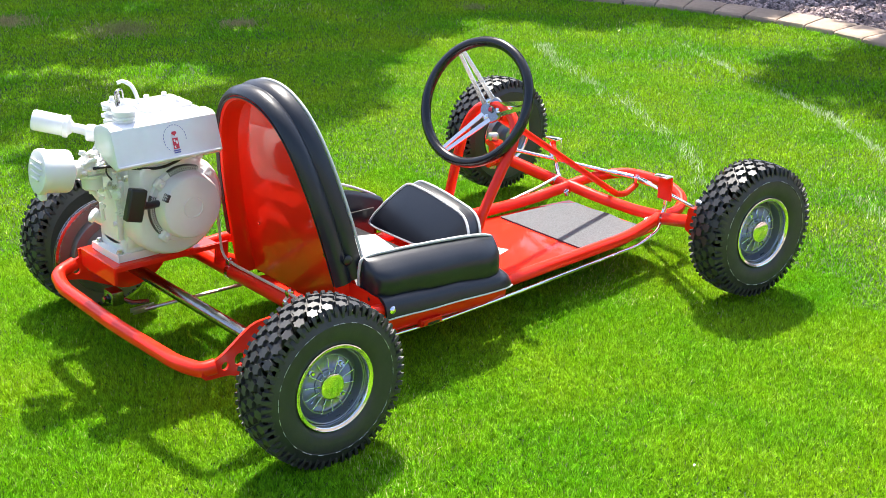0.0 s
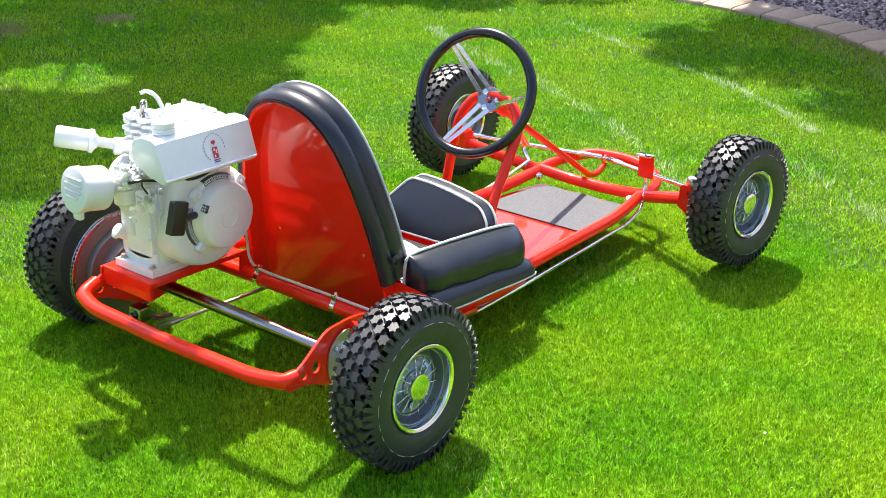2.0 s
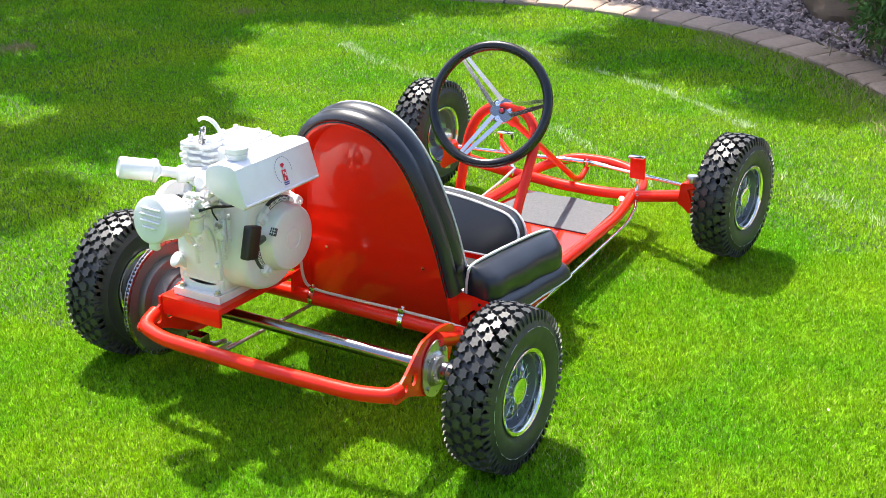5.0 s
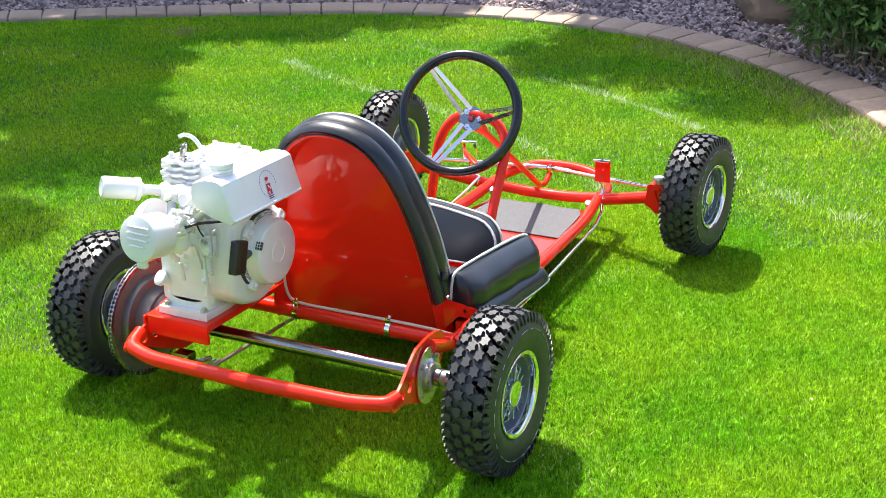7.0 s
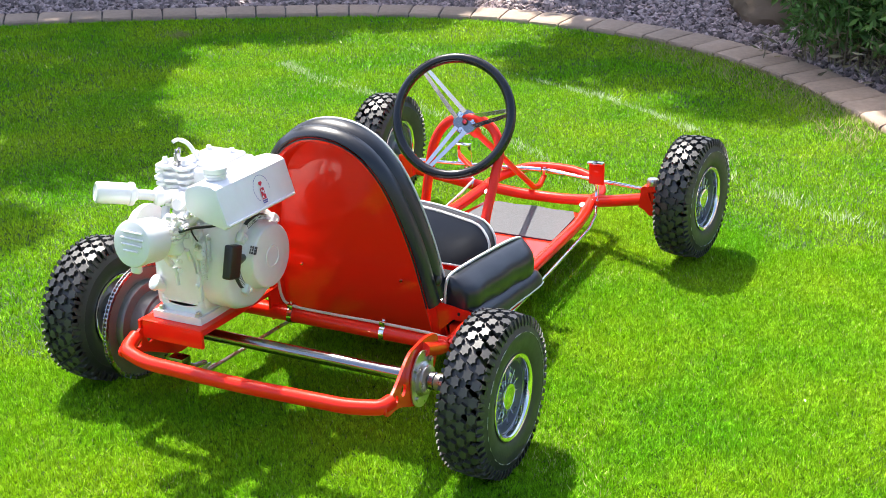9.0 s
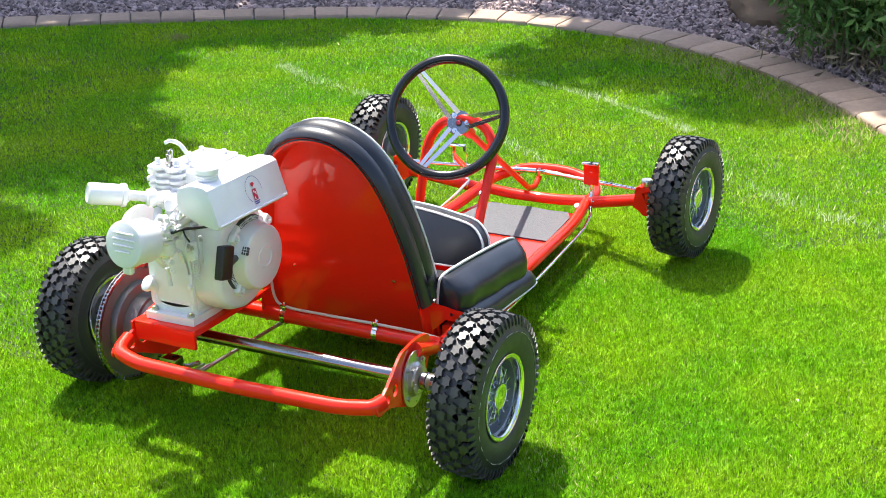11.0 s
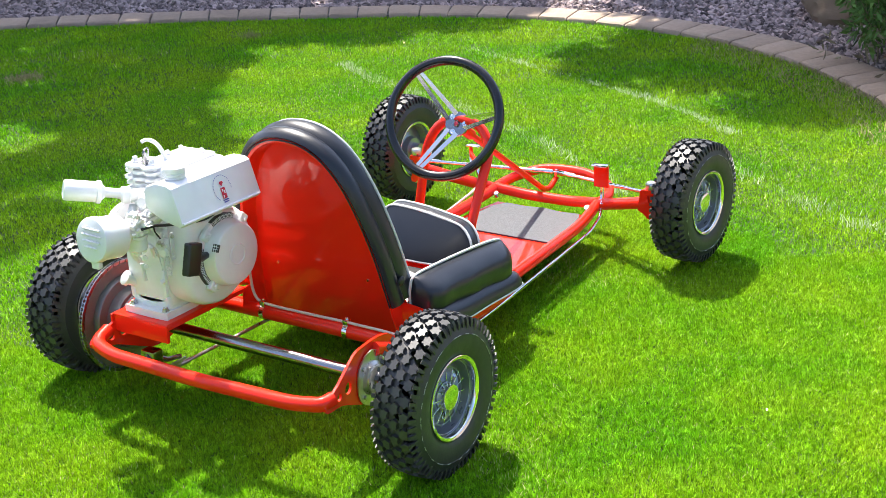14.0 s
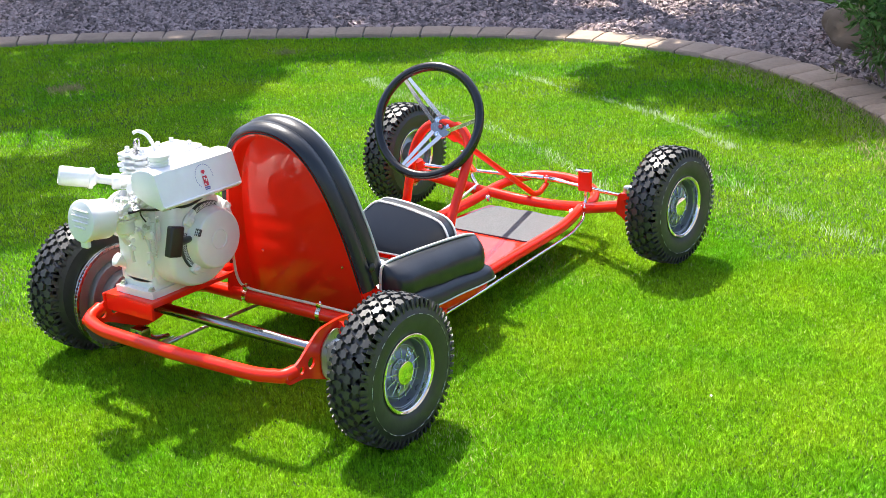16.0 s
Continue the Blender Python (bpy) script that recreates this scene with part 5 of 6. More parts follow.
back_pad = roll([(-0.004, 0.008), (-0.004, -0.003), (0.001, -0.006), (0.007, 0.0), (0.0125, 0.012), (0.0115, 0.026), (0.006, 0.033), (0.0105, 0.040), (0.0125, 0.052), (0.009, 0.066), (0.0, 0.072), (-0.018, 0.074), (-0.03, 0.05)], "back_pad", "padded black vinyl seat roll")
front_pad = bmesh.new()
oa = arch(-0.02, 0.0)
rings = [[front_pad.verts.new(seat(u * g, 0.09 + (v - 0.09) * g, w)) for u, v in oa] for g, w in ((1.0, 0.055), (1.0, 0.072), (0.94, 0.086), (0.8, 0.092))]
for a, b in zip(rings, rings[1:]):
    for i in range(len(a) - 1):
        front_pad.faces.new((a[i], a[i + 1], b[i + 1], b[i]))
front_pad.faces.new(rings[-1])
front_pad.faces.new(rings[0][::-1])
part("backrest", front_pad, VINYL, back_pad, "black vinyl backrest cushion")
for o, w in ((0.0045, 0.0735), (-0.008, -0.0035)):
    path = arch(0.0)
    pts = []
    for i, (u, v) in enumerate(path):
        a, b = path[max(i - 1, 0)], path[min(i + 1, len(path) - 1)]
        t = V(b[0] - a[0], b[1] - a[1], 0).normalized()
        pts.append(seat(u - t.y * o, v + t.x * o, w))
    part("piping", tube(pts, 0.0034 if w > 0 else 0.0018, seg=8), PIPING if w > 0 else VINYL, back_pad, "pale vinyl piping" if w > 0 else "")
for s in (-1, 1):
    b = bmesh.new()
    lathe_into(b, [(0, 0), (0.011, 0), (0.011, 0.003), (0.006, 0.006), (0, 0.007)], seat(s * 0.2235, 0.148, 0.03), (0, s, 0), 16)
    part("snap", b, BLACK, back_pad)
for y, z in ((-0.125, 0.0), (0.133, 0.0)):
    b = bmesh.new()
    lathe_into(b, [(0.004, 0), (0.0035, 0.002), (0, 0.003)], seat(y, 0.125, 0.0375), -SEAT_FWD, 10)
    part("rivet", b, CHROME, shell_part)

# --- seat base and bolsters
part("seat_base", box((0.325, -0.192, 0.084), (0.56, 0.192, 0.154), 0.01), BLACK, kart, "black seat base")
part("seat_card", prism([(0.36, -0.16), (0.345, 0.125), (0.505, 0.118), (0.556, 0.100), (0.532, -0.012), (0.48, -0.165)], [], lambda u, v, w: V(u, v, 0.1545 + w), 0.002), PAPER, kart, "white card on the seat", smooth=False)


def bolster(s, far=0.0):
    """Padded side roll: flat inner face, rounded outer face, a skirt below held by a snap."""
    bm = bmesh.new()
    rr = []
    steps = [0.0, 0.012, 0.035, 0.07, 0.12, 0.2, 0.3, 0.4, 0.5, 0.6, 0.7, 0.8, 0.88, 0.93, 0.965, 0.988, 1.0]
    for k, t in enumerate(steps):
        x = 0.272 + (0.352 + far) * t
        top = 0.262 - 0.006 * t - 0.016 * t * t - far * 0.9 * t ** 3
        yin = 0.226 + 0.010 * t
        edge = min(t, 1 - t)
        puff = min(1.0, math.sqrt(min(edge / 0.09, 1.0)) * 0.42 + 0.58)
        bulge = 0.053 * puff * (1 - 0.10 * t) + 0.002 * math.sin(t * 17)
        zl = 0.180 - 0.030 * t
        mid = (top + zl) / 2
        fl = 0.82 + 0.18 * puff
        sec = [(yin - 0.012, zl - 0.01), (yin - 0.010, top - 0.012), (yin - 0.003, top - 0.002), (yin + 0.008, top), (yin + 0.008 + bulge * 0.36, top - 0.006), (yin + 0.008 + bulge * 0.72, top - 0.020), (yin + 0.008 + bulge * 0.95, mid + 0.012), (yin + 0.008 + bulge * 1.02, mid - 0.006), (yin + 0.008 + bulge * 0.98, zl + 0.012), (yin + 0.006 + bulge * 0.86, zl - 0.002), (yin + bulge * 0.5, zl - 0.010)]
        rr.append([bm.verts.new((x, s * y, mid + (z - mid) * (fl if j > 3 else 1.0))) for j, (y, z) in enumerate(sec)])
    for a, b in zip(rr, rr[1:]):
        for j in range(len(a)):
            q = (j + 1) % len(a)
            bm.faces.new((a[j], a[q], b[q], b[j]))
    for ring, sign in ((rr[0], -1), (rr[-1], 1)):
        c = bm.verts.new(sum((v.co for v in ring), V(0, 0, 0)) / len(ring) + V(sign * 0.006, 0, 0))
        for j in range(len(ring)):
            bm.faces.new((ring[j], ring[(j + 1) % len(ring)], c))
    b = part("bolster", bm, VINYL, kart, "padded black vinyl side bolster", sharp=80)
    # skirt
    sk = bmesh.new()
    rows = []
    for k in range(17):
        t = k / 16
        curl = max(0.0, (t - 0.86) / 0.14)
        x = 0.278 + (0.384 + far) * t - 0.012 * curl ** 2
        z = 0.182 - 0.030 * t - 0.010 * curl ** 2 + 0.0007 * math.sin(t * 15)
        y = 0.294 - 0.006 * t - 0.014 * curl ** 2
        drop = 0.038 - 0.012 * t - 0.008 * curl
        rows.append([sk.verts.new((x, s * yy, zz)) for yy, zz in ((y - 0.024, z + 0.010), (y + 0.000, z + 0.003), (y + 0.0105, z - 0.010), (y + 0.013, z - drop), (y + 0.009, z - drop - 0.001), (y + 0.004, z - 0.012), (y - 0.014, z))])
    for a, c in zip(rows, rows[1:]):
        for j in range(7):
            q = (j + 1) % 7
            sk.faces.new((a[j], a[q], c[q], c[j]))
    sk.faces.new(rows[0])
    sk.faces.new(rows[-1][::-1])
    part("skirt", sk, VINYL, b, sharp=60)
    hem = []
    for k in range(17):
        t = k / 16
        curl = max(0.0, (t - 0.86) / 0.14)
        hem.append((0.278 + (0.384 + far) * t - 0.012 * curl ** 2, s * (0.3075 - 0.006 * t - 0.014 * curl ** 2), 0.144 - 0.018 * t - 0.002 * curl ** 2 + 0.0007 * math.sin(t * 15)))
    part("hem", tube(hem, 0.0019, seg=8), PIPING, b, "pale hem piping")
    edge = catmull([(0.268, s * 0.222, 0.19), (0.266, s * 0.226, 0.235), (0.278, s * 0.231, 0.262), (0.36, s * 0.234, 0.2625), (0.45, s * 0.238, 0.2585), (0.54, s * 0.241, 0.252), (0.606 + far * 0.9, s * 0.244, 0.2425 - far * 0.75), (0.624 + far, s * 0.246, 0.228 - far), (0.629 + far, s * 0.248, 0.195 - far)], 5)
    part("piping", tube(edge, 0.0034, seg=8), PIPING, b, "pale vinyl piping")
    low = [(0.30, s * 0.212, 0.1755), (0.64 + far, s * 0.222, 0.145)]
    part("inner_piping", tube(low, 0.003, seg=8), PIPING, b, "pale vinyl piping")
    snap = lathe([(0, 0), (0.0085, 0), (0.0085, 0.003), (0.005, 0.006), (0, 0.0065)], (0.293, s * 0.3045, 0.163), (0, s, 0.15), 18)
    part("snap", snap, CHROME, b, "bright snap fastener")
    return b


for s in (-1, 1):
    bolster(s, 0.055 if s > 0 else 0.0)
    part("seat_side_tube", tube(bend([(0.150, s * 0.287, 0.157), (0.262, s * 0.287, 0.166), (0.33, s * 0.279, 0.142), (0.60, s * 0.268, 0.124), (0.664, s * 0.250, 0.120), (0.70, s * 0.213, 0.100)], 0.05), 0.0135), RED, kart, "red tube under the side bolster")
    part("seat_lining", box((0.285, min(s * 0.200, s * 0.206), 0.090), (0.63, max(s * 0.200, s * 0.206), 0.182), 0.002), BLACK, kart, "black inner side board")
    # hollow box side below the skirt: rounded sheet with a lug and blacked-in slots
    pan = bmesh.new()
    prof = [(0.236, 0.150), (0.262, 0.150), (0.2685, 0.144), (0.2695, 0.128), (0.267, 0.100), (0.264, 0.090), (0.258, 0.0855), (0.236, 0.0855)]
    rows = []
    x_in = 0.07 if s > 0 else 0.0
    for x, g, dz in ((0.262 + x_in, 0.92, 0.004), (0.268 + x_in, 1.0, 0.002), (0.36, 1.0, 0.0), (0.46, 1.0, -0.004), (0.58, 1.0, -0.010), (0.645, 0.985, -0.016), (0.664, 0.95, -0.018)):
        rows.append([pan.verts.new((x, s * (0.236 + (y - 0.236) * g * (1.0 if x < 0.6 else 0.6)), 0.118 + (z - 0.118) * g + dz * (1 if z > 0.1 else 0.25))) for y, z in prof])
    for a, c in zip(rows, rows[1:]):
        for q in range(len(prof) - 1):
            pan.faces.new((a[q], a[q + 1], c[q + 1], c[q]))
    pan.faces.new(rows[0])
    pan.faces.new(rows[-1][::-1])
    side_pan = part("seat_side_panel", pan, RED, kart, "red steel seat side panel")
    lug = bmesh.new()
    box_into(lug, (0.395, min(s * 0.262, s * 0.275), 0.083), (0.455, max(s * 0.262, s * 0.275), 0.099), 0.003)
    bolt_into(lug, (0.402, s * 0.275, 0.091), (0, s, 0), 0.0035, 0.004)
    part("side_lug", lug, RED, side_pan, smooth=False)
    # black blocks stand in for the shade inside both slots
    part("lug_slot", box((0.415, min(s * 0.270, s * 0.2756), 0.0845), (0.448, max(s * 0.270, s * 0.2756), 0.0905), 0.0008), BLACK, side_pan, "black block for the dark inside the lug's slot")
    part("panel_slot", box((0.535, min(s * 0.262, s * 0.2702), 0.118), (0.585, max(s * 0.262, s * 0.2702), 0.126), 0.003), BLACK, side_pan, "black block for the dark inside the side panel's slot")

# --- front cushion: a padded panel across the front of the seat
fc = bmesh.new()
face = [(-0.145, 0.150), (-0.158, 0.185), (-0.150, 0.215), (-0.118, 0.243), (-0.06, 0.254), (0.0, 0.262), (0.06, 0.266), (0.098, 0.263), (0.130, 0.235), (0.165, 0.195), (0.188, 0.160), (0.182, 0.146), (0.10, 0.144), (-0.06, 0.146)]
face = smooth2(face, 3)
rings = []
for grow, w in ((0.93, 0.0), (1.0, 0.004), (1.0, 0.036), (0.94, 0.052), (0.8, 0.058)):
    rings.append([fc.verts.new((0.566 + 0.40 * (0.2 + (v - 0.2) * grow - 0.05) + w, 0.01 + (u - 0.01) * grow, 0.2 + (v - 0.2) * grow)) for u, v in face])
for a, b in zip(rings, rings[1:]):
    for i in range(len(a)):
        fc.faces.new((a[i], a[(i + 1) % len(a)], b[(i + 1) % len(a)], b[i]))
fc.faces.new(rings[0])
fc.faces.new(rings[-1][::-1])
cushion = part("front_cushion", fc, VINYL, kart, "black vinyl padded front panel")
for w, g in ((0.003, 1.01), (0.038, 1.01)):
    part("piping", tube([V(0.566 + 0.40 * (0.2 + (v - 0.2) * g - 0.05) + w, 0.01 + (u - 0.01) * g, 0.2 + (v - 0.2) * g) for u, v in face], 0.0032, seg=8, closed=True), PIPING, cushion, "pale vinyl piping")
part("panel_stay", box((0.62, -0.11, 0.078), (0.64, 0.11, 0.165), 0.003), RED, kart)

# --- steering
part("steering_hoop", tube(catmull([(0.672, -0.112, 0.085), (0.712, -0.104, 0.21), (0.775, -0.103, 0.32), (0.818, -0.098, 0.385), (0.848, -0.062, 0.432), (0.858, 0.0, 0.448), (0.852, 0.062, 0.432), (0.838, 0.096, 0.38), (0.818, 0.104, 0.30), (0.80, 0.108, 0.22), (0.772, 0.116, 0.085)], 6), 0.0125), RED, kart, "red tubular steering hoop")
HUB = V(0.846, 0.011, 0.438)
COL_END = V(1.335, 0.034, 0.118)
AX = (HUB - COL_END).normalized()
part("steering_column", tube([COL_END, HUB - AX * 0.01], 0.0085, seg=12), RED, kart, "thin red steering column")
sleeve = lathe(cyl_profile(0.0145, 0.05, 0.002), HUB - AX * 0.085, AX, 20)
part("column_sleeve", sleeve, RED, kart)
TILT_A = radians(24)
YAW_A = radians(10.5)
WSIDE = V(math.sin(YAW_A), -math.cos(YAW_A), 0)
NRM = V(-math.cos(TILT_A) * math.cos(YAW_A), -math.cos(TILT_A) * math.sin(YAW_A), math.sin(TILT_A))
WUP = WSIDE.cross(NRM).normalized()
WUP = WUP if WUP.z > 0 else -WUP
WC = HUB + V(-0.042, 0.012, 0.024)
RING = 0.149


def wheel_pt(a, r, w=0.0):
    return WC + WSIDE * math.cos(a) * r + WUP * math.sin(a) * r + NRM * w


steer = part("steering_wheel", tube([wheel_pt(2 * math.pi * k / 64, RING) for k in range(64)], 0.0125, seg=16, closed=True), WHEEL_RIM, kart, "glossy black three-spoke steering wheel")
hubb = bmesh.new()
lathe_into(hubb, [(0, 0.008), (0.004, 0.008), (0.007, 0.004), (0.0095, 0.005), (0.0095, 0.0035), (0.031, 0.0035), (0.033, 0.0), (0.031, -0.004), (0, -0.004)], HUB, NRM, 24)
part("hub_plate", hubb, STEEL, steer, "drilled bright metal hub plate")
for base_a in (127, 7, 247):
    a = radians(base_a)
    sp = bmesh.new()
    tang = WSIDE * -math.sin(a) + WUP * math.cos(a)
    for sgn in (-1, 1):
        p0 = HUB + (WSIDE * math.cos(a) + WUP * math.sin(a)) * 0.016 + tang * sgn * 0.0135
        p1 = wheel_pt(a, RING - 0.006) + tang * sgn * 0.0055
        d = (p1 - p0).normalized()
        sd = d.cross(NRM).normalized()
        up = sd.cross(d)
        # right-hand spoke is twisted to mirror the darker ground instead of sky
        bent = Matrix.Rotation(0.42 if base_a == 7 else 0.0, 3, d)
        sd, up = bent @ sd, bent @ up
        vs = []
        for p, wd in ((p0, 0.0058), (p1, 0.0046)):
            for q, r_ in ((-1, -1), (1, -1), (1, 1), (-1, 1)):
                vs.append(sp.verts.new(p + sd * q * wd + up * r_ * 0.0016))
        for i in range(4):
            sp.faces.new((vs[i], vs[(i + 1) % 4], vs[4 + (i + 1) % 4], vs[4 + i]))
        sp.faces.new(vs[:4][::-1])
        sp.faces.new(vs[4:])
    part("spoke", sp, SPOKE, steer, "slotted polished spoke", smooth=False)
    b = bmesh.new()
    bolt_into(b, HUB + (WSIDE * math.cos(a) + WUP * math.sin(a)) * 0.022 + NRM * 0.003, NRM, 0.005, 0.006)
    part("hub_bolt", b, CHROME, steer)
horn = lathe([(0.0, 0.0098), (0.004, 0.0098), (0.0055, 0.0085)], HUB, NRM, 14)
part("hub_mark", horn, DECAL_RED, steer, "small red centre mark")
pit = bmesh.new()
tube_into(pit, bend([COL_END, COL_END + V(0.03, -0.004, -0.006), (1.415, 0.036, 0.128), (1.418, 0.036, 0.140)], 0.02), 0.0085, seg=10)
part("pitman_arm", pit, RED, kart)
jt = lathe(cyl_profile(0.011, 0.02, 0.003), (1.418, 0.036, 0.132), (0, 0, 1), 16)
bolt_into(jt, (1.418, 0.036, 0.15), (0, 0, 1), 0.006, 0.006)
part("tie_rod_joint", jt, CHROME, kart, "bright ball joint")
for s in (-1, 1):
    end = V(1.232, s * 0.372, 0.188)
    a = V(1.416, 0.036 + s * 0.012, 0.146)
    tr = tube([a, a.lerp(end, 0.16), a.lerp(end, 0.17), a.lerp(end, 0.9), a.lerp(end, 0.91), end], [0.0085, 0.0085, 0.006, 0.006, 0.008, 0.008], seg=12)
    part("tie_rod", tr, CHROME, kart, "bright steel tie rod")
    # kingpin yoke, pin, spindle and steering arm
    yoke = prism([(0.346, 0.160), (0.352, 0.214), (0.360, 0.219), (0.392, 0.218), (0.393, 0.209), (0.371, 0.202), (0.391, 0.149), (0.388, 0.140), (0.376, 0.139), (0.362, 0.152)], [], lambda u, v, w, s=s: V(1.170 + w, s * u, v), 0.034)
    part("kingpin_yoke", yoke, RED, kart, "red welded kingpin bracket", smooth=False)
    part("kingpin", lathe([(0, 0), (0.010, 0), (0.010, 0.008), (0.0075, 0.009), (0.0075, 0.082), (0.0145, 0.083), (0.016, 0.086), (0.016, 0.098), (0.0135, 0.102), (0, 0.103)], (1.187, s * 0.378, 0.136), (0, 0, 1), 20), PLATED, kart, "bright kingpin bolt")
    sp = tube([(1.187, s * 0.378, 0.168), (1.23, s * 0.392, 0.165), (1.262, s * 0.400, 0.161), (1.278, s * 0.402, 0.164), (1.280, s * 0.45, 0.166)], 0.0105, seg=12)
    lathe_into(sp, cyl_profile(0.0115, 0.06, 0.002), (1.187, s * 0.378, 0.145), (0, 0, 1), 18)
    part("stub_axle", sp, RED, kart)
    arm = tube([(1.187, s * 0.378, 0.192), (1.232, s * 0.372, 0.186)], 0.008, seg=10)
    bolt_into(arm, (1.232, s * 0.372, 0.19), (0, 0, 1), 0.006, 0.008)
    part("steering_arm", arm, RED, kart)

# --- pedals
for s, y, x, mat_, lab in ((-1, -0.182, 1.281, RED, "red pedal plate with a bright top"), (1, 0.243, 1.302, CHROME, "bright metal pedal plate")):
    ped = box((x - 0.003, y - 0.0225, 0.170), (x + 0.003, y + 0.0225, 0.235), 0.002)
    pd = part("pedal", ped, mat_, kart, lab)
    part("pedal_lip", box((x - 0.022, y - 0.0225, 0.2335), (x + 0.004, y + 0.0225, 0.2375), 0.0015), CHROME, pd, "folded bright pedal lip")
    part("pedal_arm", tube(bend([(x + 0.006, y, 0.19), (x + 0.006, y, 0.150), (1.272, s * 0.182, 0.118)], 0.02), 0.006, seg=10), CHROME, pd)
    piv = lathe(cyl_profile(0.012, 0.024, 0.002), (1.272, s * 0.182 - 0.012, 0.118), (0, 1, 0), 16)
    bolt_into(piv, (1.262, s * 0.196, 0.128), (-0.3, s, 0.3), 0.007, 0.01)
    part("pedal_pivot", piv, CHROME, kart, "bright pedal pivot")
    clip_ = lathe(cyl_profile(0.009, 0.016, 0.002), (1.262, s * 0.150, 0.1), (-0.5, 0, 1), 14)
    part("mat_bolt", clip_, CHROME, kart)
part("pedal_rod", tube([(1.272, 0.198, 0.14), (1.20, 0.205, 0.118), (0.98, 0.232, 0.066), (0.40, 0.215, 0.068)], 0.0042, seg=8), PLATED, kart, "bright pedal rod")

# ---------------------------------------------------------------- planting behind the kerb


def leaf_cloud(centres, radii, count, size, seed, droop=0.3, aspect=0.3):
    """Pointed leaves, two triangles each, scattered through uneven clumps."""
    g = np.random.default_rng(seed)
    which = g.integers(0, len(centres), count)
    d = g.normal(0, 1, (count, 3))
    d /= np.linalg.norm(d, axis=1)[:, None]
    r = g.uniform(0.25, 1.0, count) ** 0.45
    c = np.array(centres)[which] + d * (np.array(radii)[which] * r)[:, None] * np.array([1, 1, 0.8])
    ax = d * 0.7 + g.normal(0, 0.7, (count, 3))
    ax[:, 2] -= droop
    ax /= np.linalg.norm(ax, axis=1)[:, None]
    sd = np.cross(ax, g.normal(0, 1, (count, 3)))
    sd /= np.linalg.norm(sd, axis=1)[:, None]
    ln_ = g.uniform(0.65, 1.25, count)[:, None] * size
    wd = ln_ * aspect
    nrm = np.cross(ax, sd)
    a = c
    b = c + ax * ln_ * 0.45 + sd * wd / 2
    e = c + ax * ln_ * 0.45 - sd * wd / 2
    tip = c + ax * ln_ - nrm * ln_ * 0.12
    verts = np.stack([a, b, tip, e], 1).reshape(-1, 3)
    base = np.arange(count)[:, None] * 4
    tris = np.concatenate([base + np.array([0, 1, 2]), base + np.array([0, 2, 3])], 1).reshape(-1, 3)
    return verts, tris


def shrub(at, seed):
    sh = tagged(new("shrub"), "dense green leafy shrub with dry stems beside the kerb", "shrub")
    sh.location = at
    g = random.Random(seed)
    stems = bmesh.new()
    cs, rs = [], []
    for k in range(110):
        a, r = g.uniform(0, 6.283), 0.42 * math.sqrt(g.random())
        x, y = r * math.cos(a), r * math.sin(a)
        h = g.uniform(0.25, 0.62)
        o = g.uniform(0.02, 0.15)
        top = V(x * 1.15 + math.cos(a) * o, y * 1.15 + math.sin(a) * o, h)
        pts = catmull([V(x, y, -0.02), V(x * 1.05 + g.uniform(-0.03, 0.03), y * 1.05 + g.uniform(-0.03, 0.03), h * 0.5), top], 3)
        tube_into(stems, pts, [0.004 - 0.0004 * i for i in range(len(pts))], seg=5)
        if g.random() < 0.8:
            for f in (1.0, g.uniform(0.3, 0.85)):
                cs.append((top.x * (0.7 + 0.3 * f), top.y * (0.7 + 0.3 * f), max(0.1, top.z * f)))
                rs.append(g.uniform(0.07, 0.14))
    tagged(part("stem_tangle", stems, STEM, sh, "dry brown stems"), kind="stuff")
    v, t = leaf_cloud(cs, rs, 9500, 0.052, seed, 0.2, 0.32)
    ob = tagged(mesh_from("foliage", v, t, LEAF), kind="stuff")
    ob.parent = sh
    g2 = random.Random(seed + 1)
    low = [(0.5 * g2.uniform(-1, 1), 0.5 * g2.uniform(-1, 1), 0.08) for _ in range(26)]
    v, t = leaf_cloud(low, [0.12] * 26, 900, 0.06, seed + 2, 0.1, 0.2)
    dry = tagged(mesh_from("dead_foliage", v, t, STEM), kind="stuff")
    dry.parent = sh
    return sh


shrub((4.02, -0.52, 0.01), 3)
shrub((3.66, -1.02, 0.01), 9)
shrub((4.62, -0.62, 0.01), 14)


def rock(at, size, seed):
    bm = bmesh.new()
    bmesh.ops.create_icosphere(bm, subdivisions=4, radius=1.0)
    for v in bm.verts:
        p = v.co.copy()
        k = 1 + 0.28 * noise.noise(p * 1.3 + V(seed, 0, 0)) + 0.10 * noise.noise(p * 3.7 + V(0, seed, 0)) + 0.035 * noise.noise(p * 11)
        v.co = V(p.x * size[0], p.y * size[1], p.z * size[2]) * k
    ob = part("rock", bm, ROCK, None)
    ob.location = at
    return tagged(ob, "rough tan landscape boulder on the gravel", "rock")


rock((4.72, 0.17, 0.05), (0.26, 0.24, 0.17), 2.0)


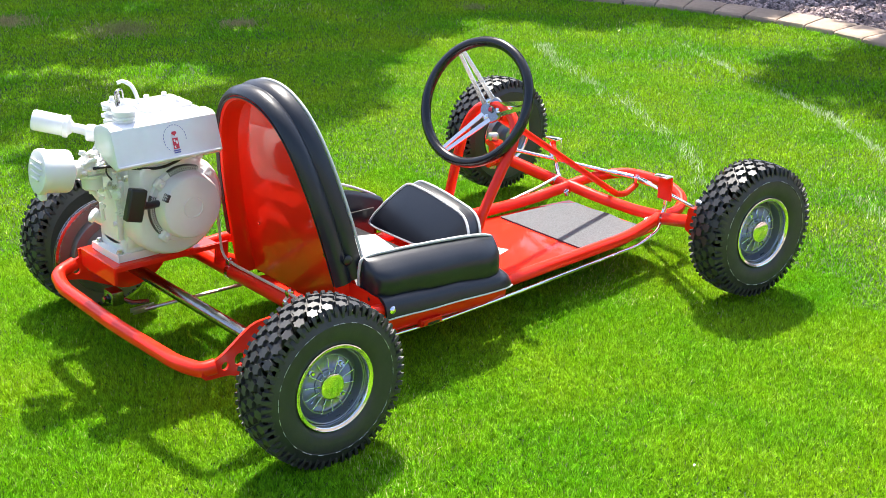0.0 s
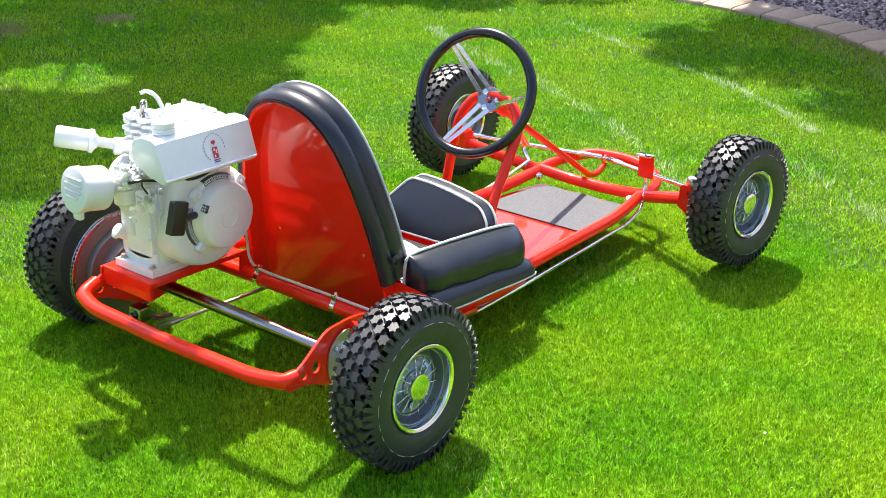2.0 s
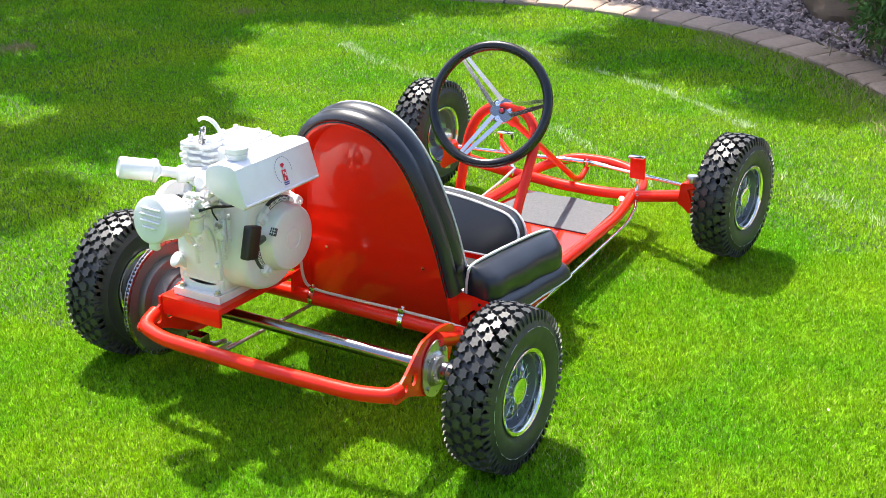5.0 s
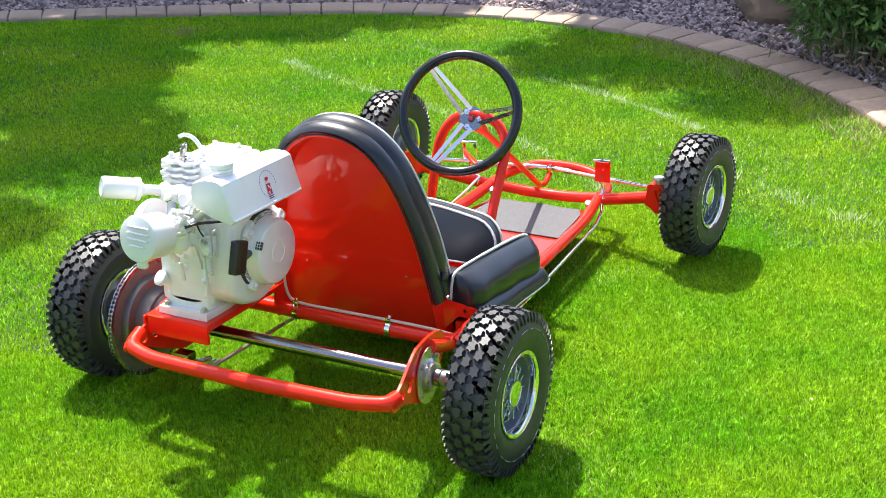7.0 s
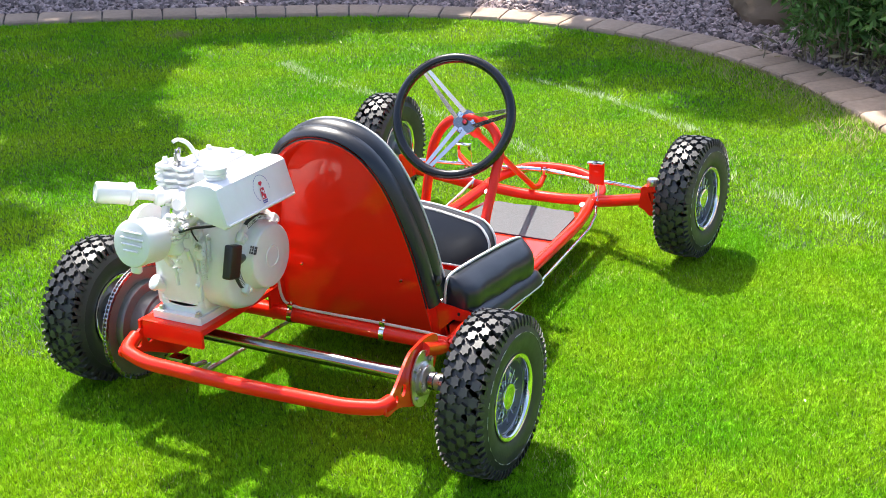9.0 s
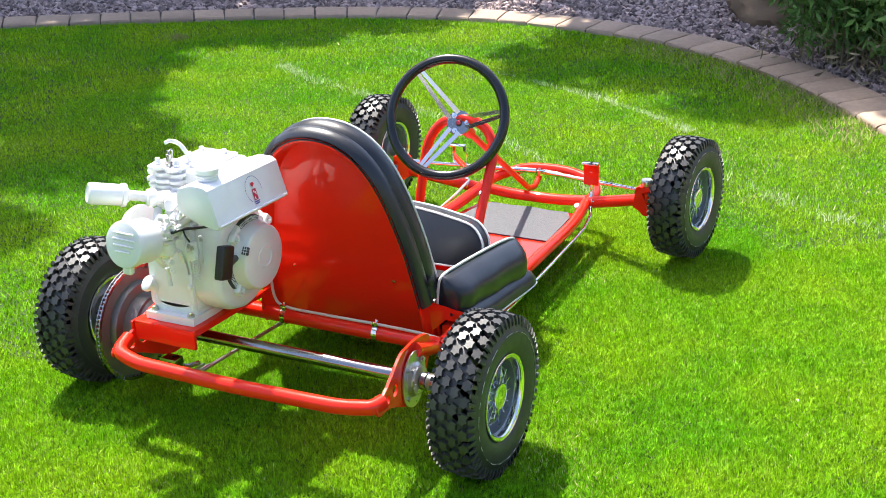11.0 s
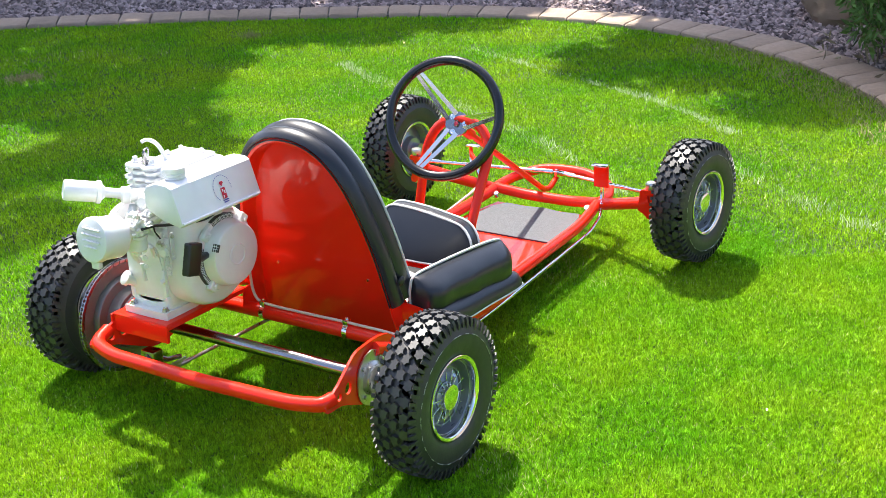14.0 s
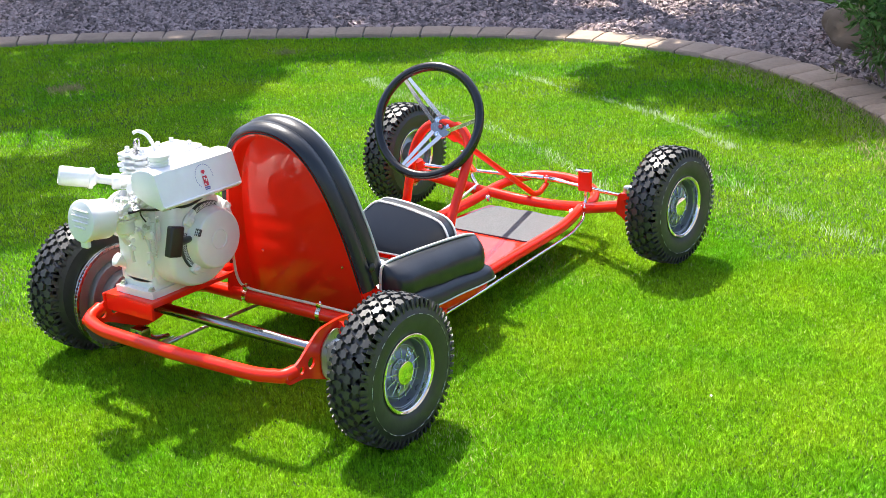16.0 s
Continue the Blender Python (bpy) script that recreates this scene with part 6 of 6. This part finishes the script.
def tree(at, crown, spread, seed, leaves, limbs=34, skew=0.0, leaf=0.10):
    """A garden tree: tapered trunk, limbs and many small leaves in loose clusters with gaps."""
    tr = tagged(new("tree"), "unseen leafy garden tree behind the kerb, there to cast shade", "tree")
    tr.location = at
    g = random.Random(seed)
    wood = bmesh.new()
    top = V(crown[0] * 0.35, crown[1] * 0.35, crown[2] * 0.62)
    tube_into(wood, catmull([V(0, 0, -0.1), V(0.03, 0.02, crown[2] * 0.3), top], 5), [0.11 - 0.005 * i for i in range(11)], seg=10)
    cs, rs = [], []
    for k in range(limbs):
        # limb tips spread evenly over the crown, a golden angle apart
        a, r = k * 2.39996 + g.uniform(-0.3, 0.3), ((k + 0.5) / limbs) ** 0.5
        u, v = r * math.cos(a), r * math.sin(a)
        m = max(abs(u), abs(v)) / max(r, 1e-3)
        u, v = u / m ** 0.6, v / m ** 0.6
        e = V(crown[0] + spread[0] * u, crown[1] + spread[1] * v + skew * spread[0] * u, crown[2] + spread[2] * g.uniform(-0.8, 0.8))
        mid = top.lerp(e, 0.5) + V(g.uniform(-0.15, 0.15), g.uniform(-0.15, 0.15), 0.15)
        tube_into(wood, catmull([top, mid, e], 3), [0.035 - 0.0045 * i for i in range(7)], seg=6)
        for _ in range(2):
            cs.append((e + V(g.uniform(-0.32, 0.32), g.uniform(-0.32, 0.32), g.uniform(-0.25, 0.25)))[:])
            rs.append(g.uniform(0.14, 0.34))
    part("trunk", wood, BARK, tr)
    v, t = leaf_cloud(cs, rs, leaves, leaf, seed, 0.3, 0.5)
    ob = tagged(mesh_from("crown", v, t, TREE_LEAF), kind="stuff")
    ob.parent = tr
    return tr


# trees out of view, their crowns set where dappled shade has to fall
tree((5.4, 7.2, 0), (-1.85, -1.95, 4.1), (1.95, 1.4, 0.6), 21, 34000, 42, 0.27, 0.12)
tree((5.9, 2.7, 0), (-0.92, -0.98, 4.0), (0.46, 1.08, 0.35), 33, 17000, 34, 0.35)
tree((6.8, 7.2, 0), (-1.0, -1.2, 4.0), (1.6, 2.2, 0.4), 47, 46000, 66, 0.0, 0.12)
tree((7.5, 2.1, 0), (-0.95, -0.15, 4.0), (1.25, 1.1, 0.35), 58, 22000, 46, 0.0)

# unseen plain walls, added to close the place and hold back low sky
WALL = material("stucco", (0.34, 0.29, 0.24), 0.9, vary=0.4, scale=3, stain=0.3, stain_scale=0.6, bump=0.4, bump_scale=40)
for i, (lo, hi) in enumerate((((11.0, -9.2, -0.1), (11.25, 12.2, 2.5)), ((-9.0, 12.0, -0.1), (10.995, 12.25, 2.5)), ((-9.25, -9.2, -0.1), (-9.0, 11.995, 2.2)), ((-8.995, -9.25, -0.1), (10.995, -9.0, 2.2)))):
    tagged(part(("wall_front", "wall_left", "wall_rear", "wall_right")[i], box(lo, hi, 0.02), WALL, None, smooth=False), "added unseen tan wall that keeps low sky out of reflections", "wall", kind="structure")


petal = bmesh.new()
tube_into(petal, [(0, 0, 0), (0.004, 0.0015, 0.002), (0.007, 0.001, 0.001)], [0.001, 0.0025, 0.0005], seg=8, flat=0.35)
petal = tagged(part("petal", petal, PAPER, None), "small white petal lying on the grass", "petal")
petal.location = (0.49, -0.966, 0.017)
